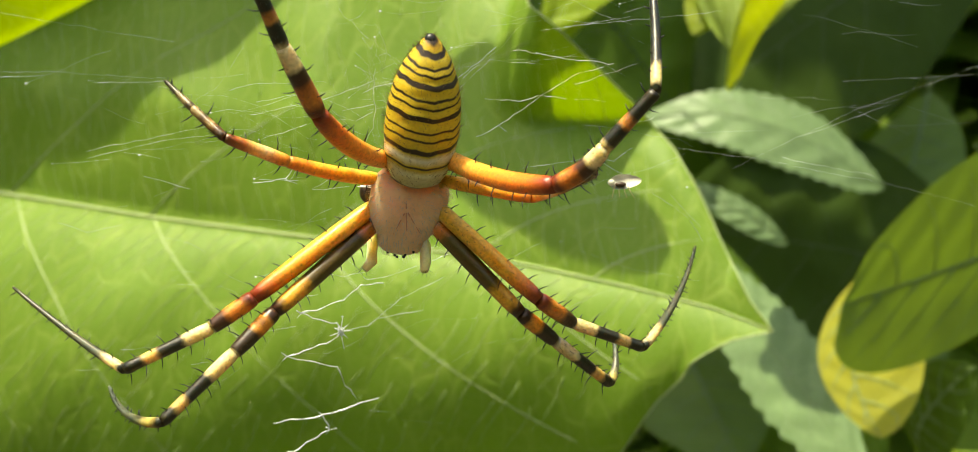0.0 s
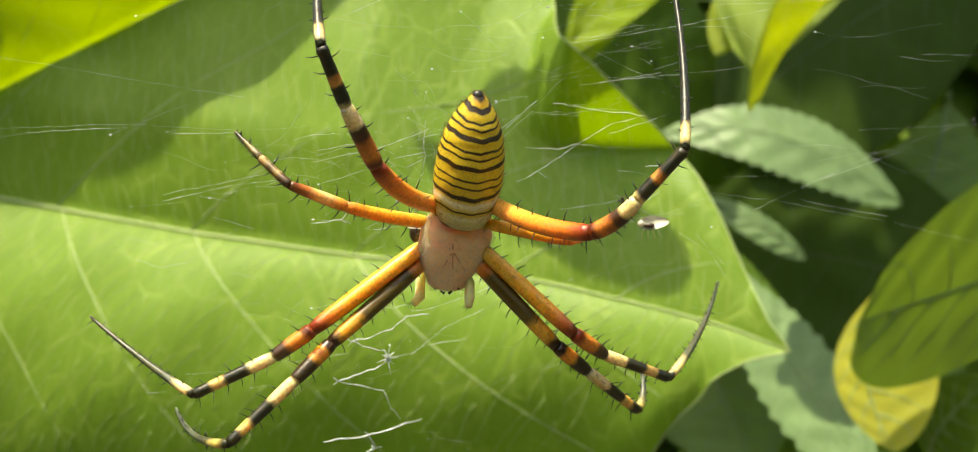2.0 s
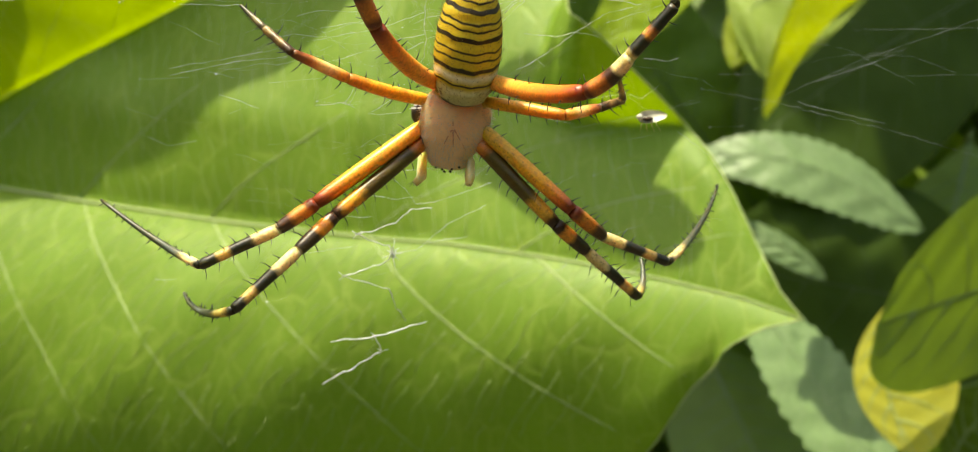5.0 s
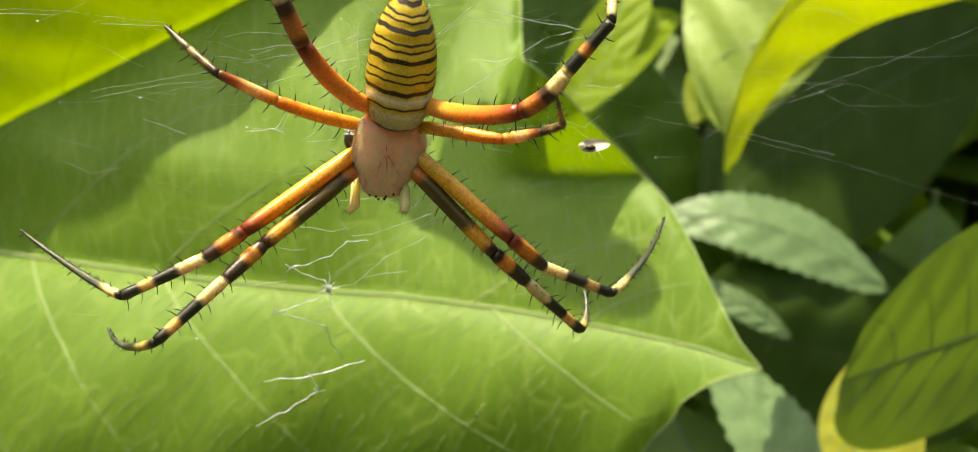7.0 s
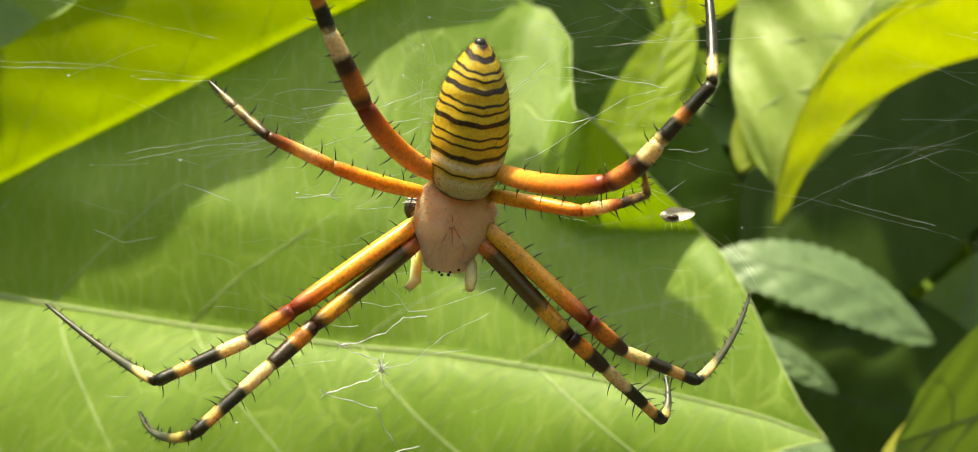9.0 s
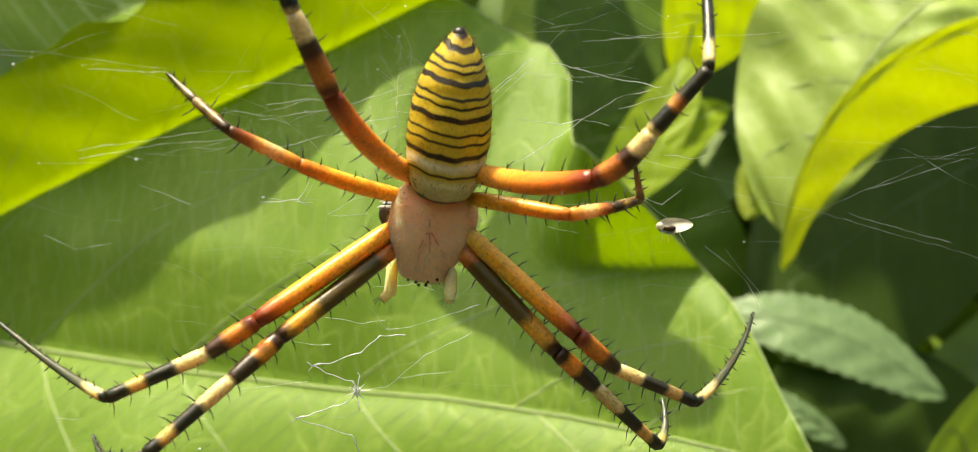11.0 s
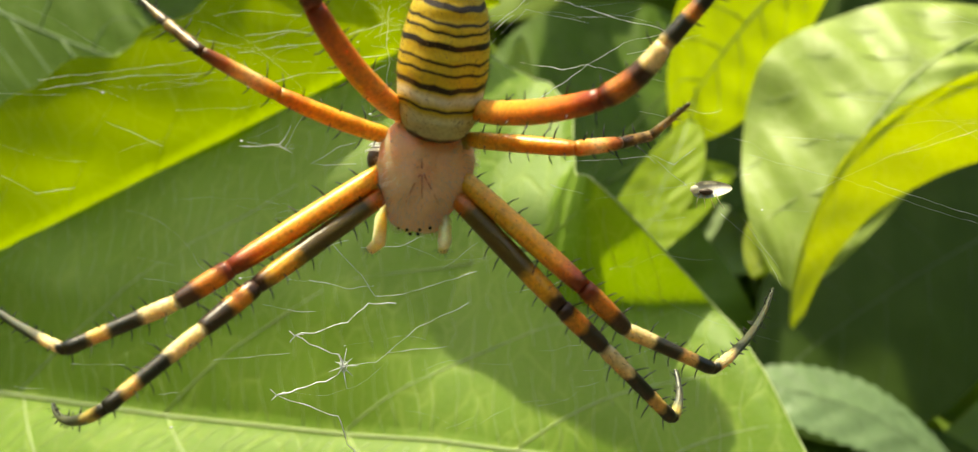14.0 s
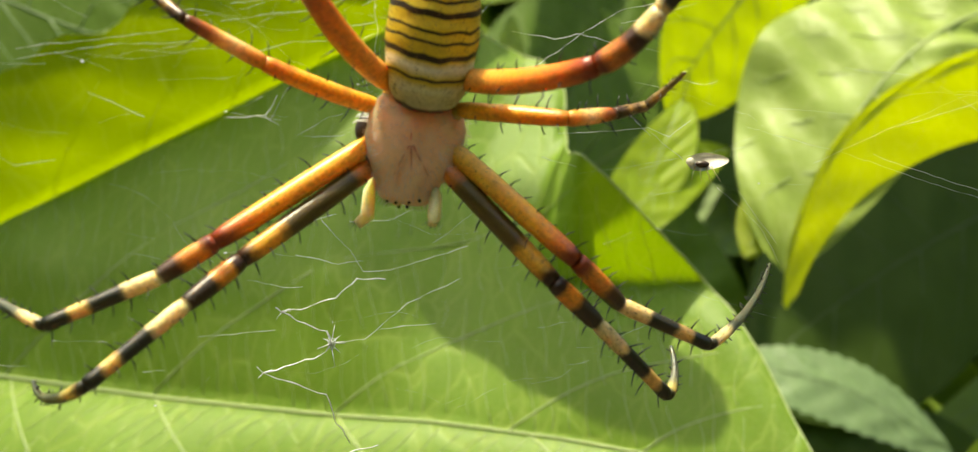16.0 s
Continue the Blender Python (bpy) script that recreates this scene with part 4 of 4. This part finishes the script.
for line in ([(0.49, 1.46), (0.58, 1.52), (0.71, 1.63), (0.82, 1.72)], [(0.98, 1.69), (1.19, 1.68), (1.5, 1.62), (1.89, 1.59)], [(0.74, 1.28), (1.04, 1.27), (1.25, 1.32), (1.51, 1.48), (1.8, 1.56)],
             [(1.25, 1.32), (1.05, 1.17), (0.86, 1.05)], [(1.25, 1.32), (1.47, 1.28)], [(-0.2, 1.54), (-0.22, 1.35), (-0.21, 1.2), (-0.23, 1.05), (-0.32, 0.87)],
             [(0.54, 1.46), (0.67, 1.57)], [(0.67, 0.95), (0.86, 1.04), (0.95, 0.99)], [(-1.26, 0.59), (-1.0, 0.62), (-0.9, 0.75)], [(-1.0, 0.62), (-0.9, 0.57)]):
    silk("thread", line, 0.0017, curl=0.02)
for line in ([(-0.35, -0.36), (-0.15, -0.34), (0.43, -0.15)], [(-0.56, -0.87), (-0.36, -0.85), (-0.03, -0.58), (0.37, -0.38)], [(-0.26, -0.77), (0.2, -0.71)], [(-1.55, -0.86), (-1.0, -0.8)],
             [(-1.17, -0.46), (-0.93, -0.5), (-0.79, -0.49)], [(-0.64, -0.03), (-0.44, -0.22), (-0.35, -0.36)], [(-0.83, -0.27), (-0.52, -0.32), (-0.35, -0.29)], [(-0.7, -0.04), (-0.53, 0.02)],
             [(-0.44, -0.03), (-0.16, 0.0), (0.03, 0.08)], [(-1.96, -1.12), (-1.81, -1.11)], [(0.99, 0.49), (1.25, 0.45)], [(1.96, 1.09), (2.08, 1.09), (2.23, 1.07), (2.33, 1.11)]):
    silk("thread", line, 0.0013)
for line in ([(2.4, 0.38), (2.63, 0.24), (2.8, 0.12), (3.0, -0.14)], [(-2.82, 0.3), (-2.61, 0.2), (-2.36, 0.25)], [(1.68, 0.8), (1.82, 0.7)], [(-4.18, 1.35), (-3.36, 1.45), (-2.7, 1.48)], [(-2.36, 1.42), (-1.85, 1.44)],
             [(1.21, 1.86), (2.0, 1.99)], [(-2.51, 0.83), (-1.94, 0.96), (-1.39, 1.03)], [(1.54, 1.41), (2.11, 1.59)], [(3.91, 0.92), (4.77, 1.2)], [(3.72, 0.7), (4.81, 0.49)],
             [(-0.46, 0.53), (-0.78, 0.51), (-0.56, 0.64), (-0.46, 0.67)], [(-1.37, 1.36), (-1.17, 1.42), (-0.8, 1.42)]):
    silk("thread", line, 0.0009)
for line in ([(-0.38, 1.11), (-0.23, 1.18)], [(-0.48, 1.19), (-0.21, 1.25)], [(-0.31, 1.34), (-0.21, 1.39), (-0.05, 1.42)], [(-1.23, 1.16), (-0.97, 1.22), (-0.66, 1.28), (-0.19, 1.45)],
             [(-1.14, 0.97), (-0.77, 1.08), (-0.46, 1.12)], [(-1.17, 1.27), (-0.87, 1.33), (-0.66, 1.32)], [(-2.11, 0.67), (-1.92, 0.61), (-1.77, 0.55)], [(1.78, 0.76), (1.97, 0.7), (2.14, 0.83)]):
    silk("thread", line, 0.0011)
for line in ([(1.14, 2.24), (3.01, 2.58)], [(1.42, 1.9), (2.86, 2.05)], [(0.45, 1.32), (0.77, 1.62), (1.24, 1.58)], [(-0.89, 2.42), (-0.18, 2.73), (0.3, 2.97)], [(-2.51, 0.89), (-1.5, 1.09)],
             [(4.78, 2.2), (6.13, 2.23)], [(-2.54, -0.92), (-2.17, -0.92)], [(-2.93, -1.09), (-2.73, -1.1)], [(1.1, 0.66), (1.78, 0.75), (2.1, 0.55)], [(2.59, 0.36), (2.96, 0.0)],
             [(-1.21, 0.62), (-0.88, 0.6)], [(-0.96, 0.6), (-0.82, 0.81)]):
    silk("thread", line, 0.0008)

rnd = random.Random(21)
fine, specks = [], []
for cx, cz, wx, wz, count, stray, step in ((-0.3, 1.35, 0.22, 0.7, 32, 0.5, 0.08), (-0.2, 2.3, 1.4, 0.5, 28, 0.16, 0.16), (1.2, 1.8, 1.2, 0.7, 18, 0.16, 0.16), (-1.6, 1.1, 0.9, 0.5, 26, 0.16, 0.14),
                                           (0.2, -0.7, 1.4, 0.8, 18, 0.2, 0.12), (-1.5, 0.0, 1.0, 0.5, 10, 0.2, 0.12), (3.6, 1.2, 1.6, 1.4, 16, 0.1, 0.2)):
    for _ in range(count):
        x, z = cx + rnd.gauss(0, 0.6) * wx, cz + rnd.gauss(0, 0.6) * wz
        turn = rnd.gauss(0.06, 0.14 if stray < 0.4 else 0.7)
        line = [on_web(x, z)]
        for _ in range(rnd.randrange(2, 8)):
            turn += rnd.gauss(0, stray)
            x, z = x + step * math.cos(turn), z + step * math.sin(turn)
            line.append(on_web(x, z, rnd.uniform(-0.02, 0.02)))
        fine.append(tube(line, [rnd.uniform(0.00015, 0.0005) * rnd.uniform(0.4, 1.5) for _ in line], 4))
        if rnd.random() < 0.25:
            specks.append(ball(line[0], rnd.uniform(0.004, 0.010), 4, 6, (1.3, 1, 0.8)))
tagged(part("loose_threads", joined(*fine)[:2], SILK, web, "tangle of fine loose threads"), kind="stuff")
tagged(part("specks", joined(*specks)[:2], SILK, web, "tiny white specks on the silk"), kind="stuff")

# ---- the small insect caught in the web ----
BUG_AT, BUG_THEN = Vector((2.05, 1.24, 0.51)), Vector((2.165, 0.815, 0.405))
bug = thing("small_fly", BUG_AT, "tiny dark fly with whitish wings caught in the web", "fly")
part("body", ball(BUG_AT + Vector((-0.03, -0.022, -0.018)), 0.040, squash=(1.35, .7, .62)), PREY, bug, "dark brown body")
part("head", ball(BUG_AT + Vector((-0.115, -0.02, 0.0)), 0.034, squash=(1.0, .9, .9)), WING, bug, "pale head")
for dx, dz, s in ((0.02, 0.008, 1.0), (0.0, -0.004, 0.86)):
    c = BUG_AT + Vector((dx, 0.0 if s == 1 else 0.012, dz))
    rim = [c + Vector((0.15 * s * math.cos(a), 0.02 * s * math.sin(a), 0.066 * s * math.sin(a) * (1 - 0.25 * math.cos(a)) + 0.008 * math.cos(a))) for a in [2 * math.pi * k / 20 for k in range(20)]]
    part("wing", ([*rim, *[p + Vector((0, 0.006, 0)) for p in rim]], [tuple(range(20)), tuple(range(39, 19, -1)), *[(k, (k + 1) % 20, 20 + (k + 1) % 20, 20 + k) for k in range(20)]]), WING, bug, "whitish wing")
for k in range(4):
    a = BUG_AT + Vector((-0.08 + 0.04 * k, -0.01, -0.03))
    part("leg", tube([a, a + Vector((-0.02 + 0.012 * k, -0.03, -0.05)), a + Vector((0.03 * (k - 1), -0.02, -0.115))], [0.005, 0.0035, 0.002], 5)[:2], AMBER, bug)

prey = thing("wrapped_prey", (-0.29, 0.2, 0.52), "dark husk of prey held behind the spider's legs", "prey")
part("husk", ball((-0.28, 0.22, 0.50), 0.09, squash=(.85, .9, 1.1)), PREY, prey)
rnd = random.Random(44)
wraps = []
for _ in range(26):
    a, b = rnd.uniform(0, 6.28), rnd.uniform(0.2, 1.5)
    line = [Vector((-0.28, 0.22, 0.52)) + 0.092 * Vector((math.cos(a + k * 0.25) * math.cos(b), -abs(math.sin(a + k * 0.25)) * math.cos(b), math.sin(b) * 1.2)) for k in range(5)]
    wraps.append(tube(line, [0.0035] * 5, 4))
tagged(part("silk_wrap", joined(*wraps)[:2], SILK, prey, "white silk wound over the husk"), kind="stuff")


# ---- what moves ----
def motions():
    """An unseen leaf added overhead for its shade sways in and stays. The third leg stretches out late in the clip, and
    the web there drags the fly along.
    """
    hip, foot = third[0], third[4]
    home, ankle = hip.location.copy(), foot.location.copy()
    rows = [(0, 0.0), (12.2, 0.0), (12.6, 0.35), (13.0, 0.75), (13.5, 1.0), (16, 1.0)]
    walk(hip, [(t, Matrix.Translation(home) @ Matrix.Rotation(radians(-3.0 * f), 4, "Y")) for t, f in rows])
    was, then = Vector((-0.1, -0.47, 0.22)), Vector((0.19, -0.42, 0.10))
    axis, angle = was.cross(then).normalized(), was.angle(then)
    walk(foot, [(t, Matrix.Translation(ankle) @ Matrix.Rotation(angle * f, 4, axis)) for t, f in rows])
    home, hinge = swaying.location.copy(), HINGE * CM
    axis = LIGHT.cross(AX).normalized()
    walk(swaying, [(t, Matrix.Translation(hinge) @ Matrix.Rotation(radians(-19.0 * (1 - f)), 4, axis) @ Matrix.Translation(home - hinge))
                   for t, f in ((0, 0.0), (11.0, 0.0), (11.2, 0.4), (11.4, 0.9), (11.6, 1.0), (16, 1.0))])
    walk(bug, [(t, Matrix.Translation(BUG_AT.lerp(BUG_THEN, f) * CM)) for t, f in rows])


motions()
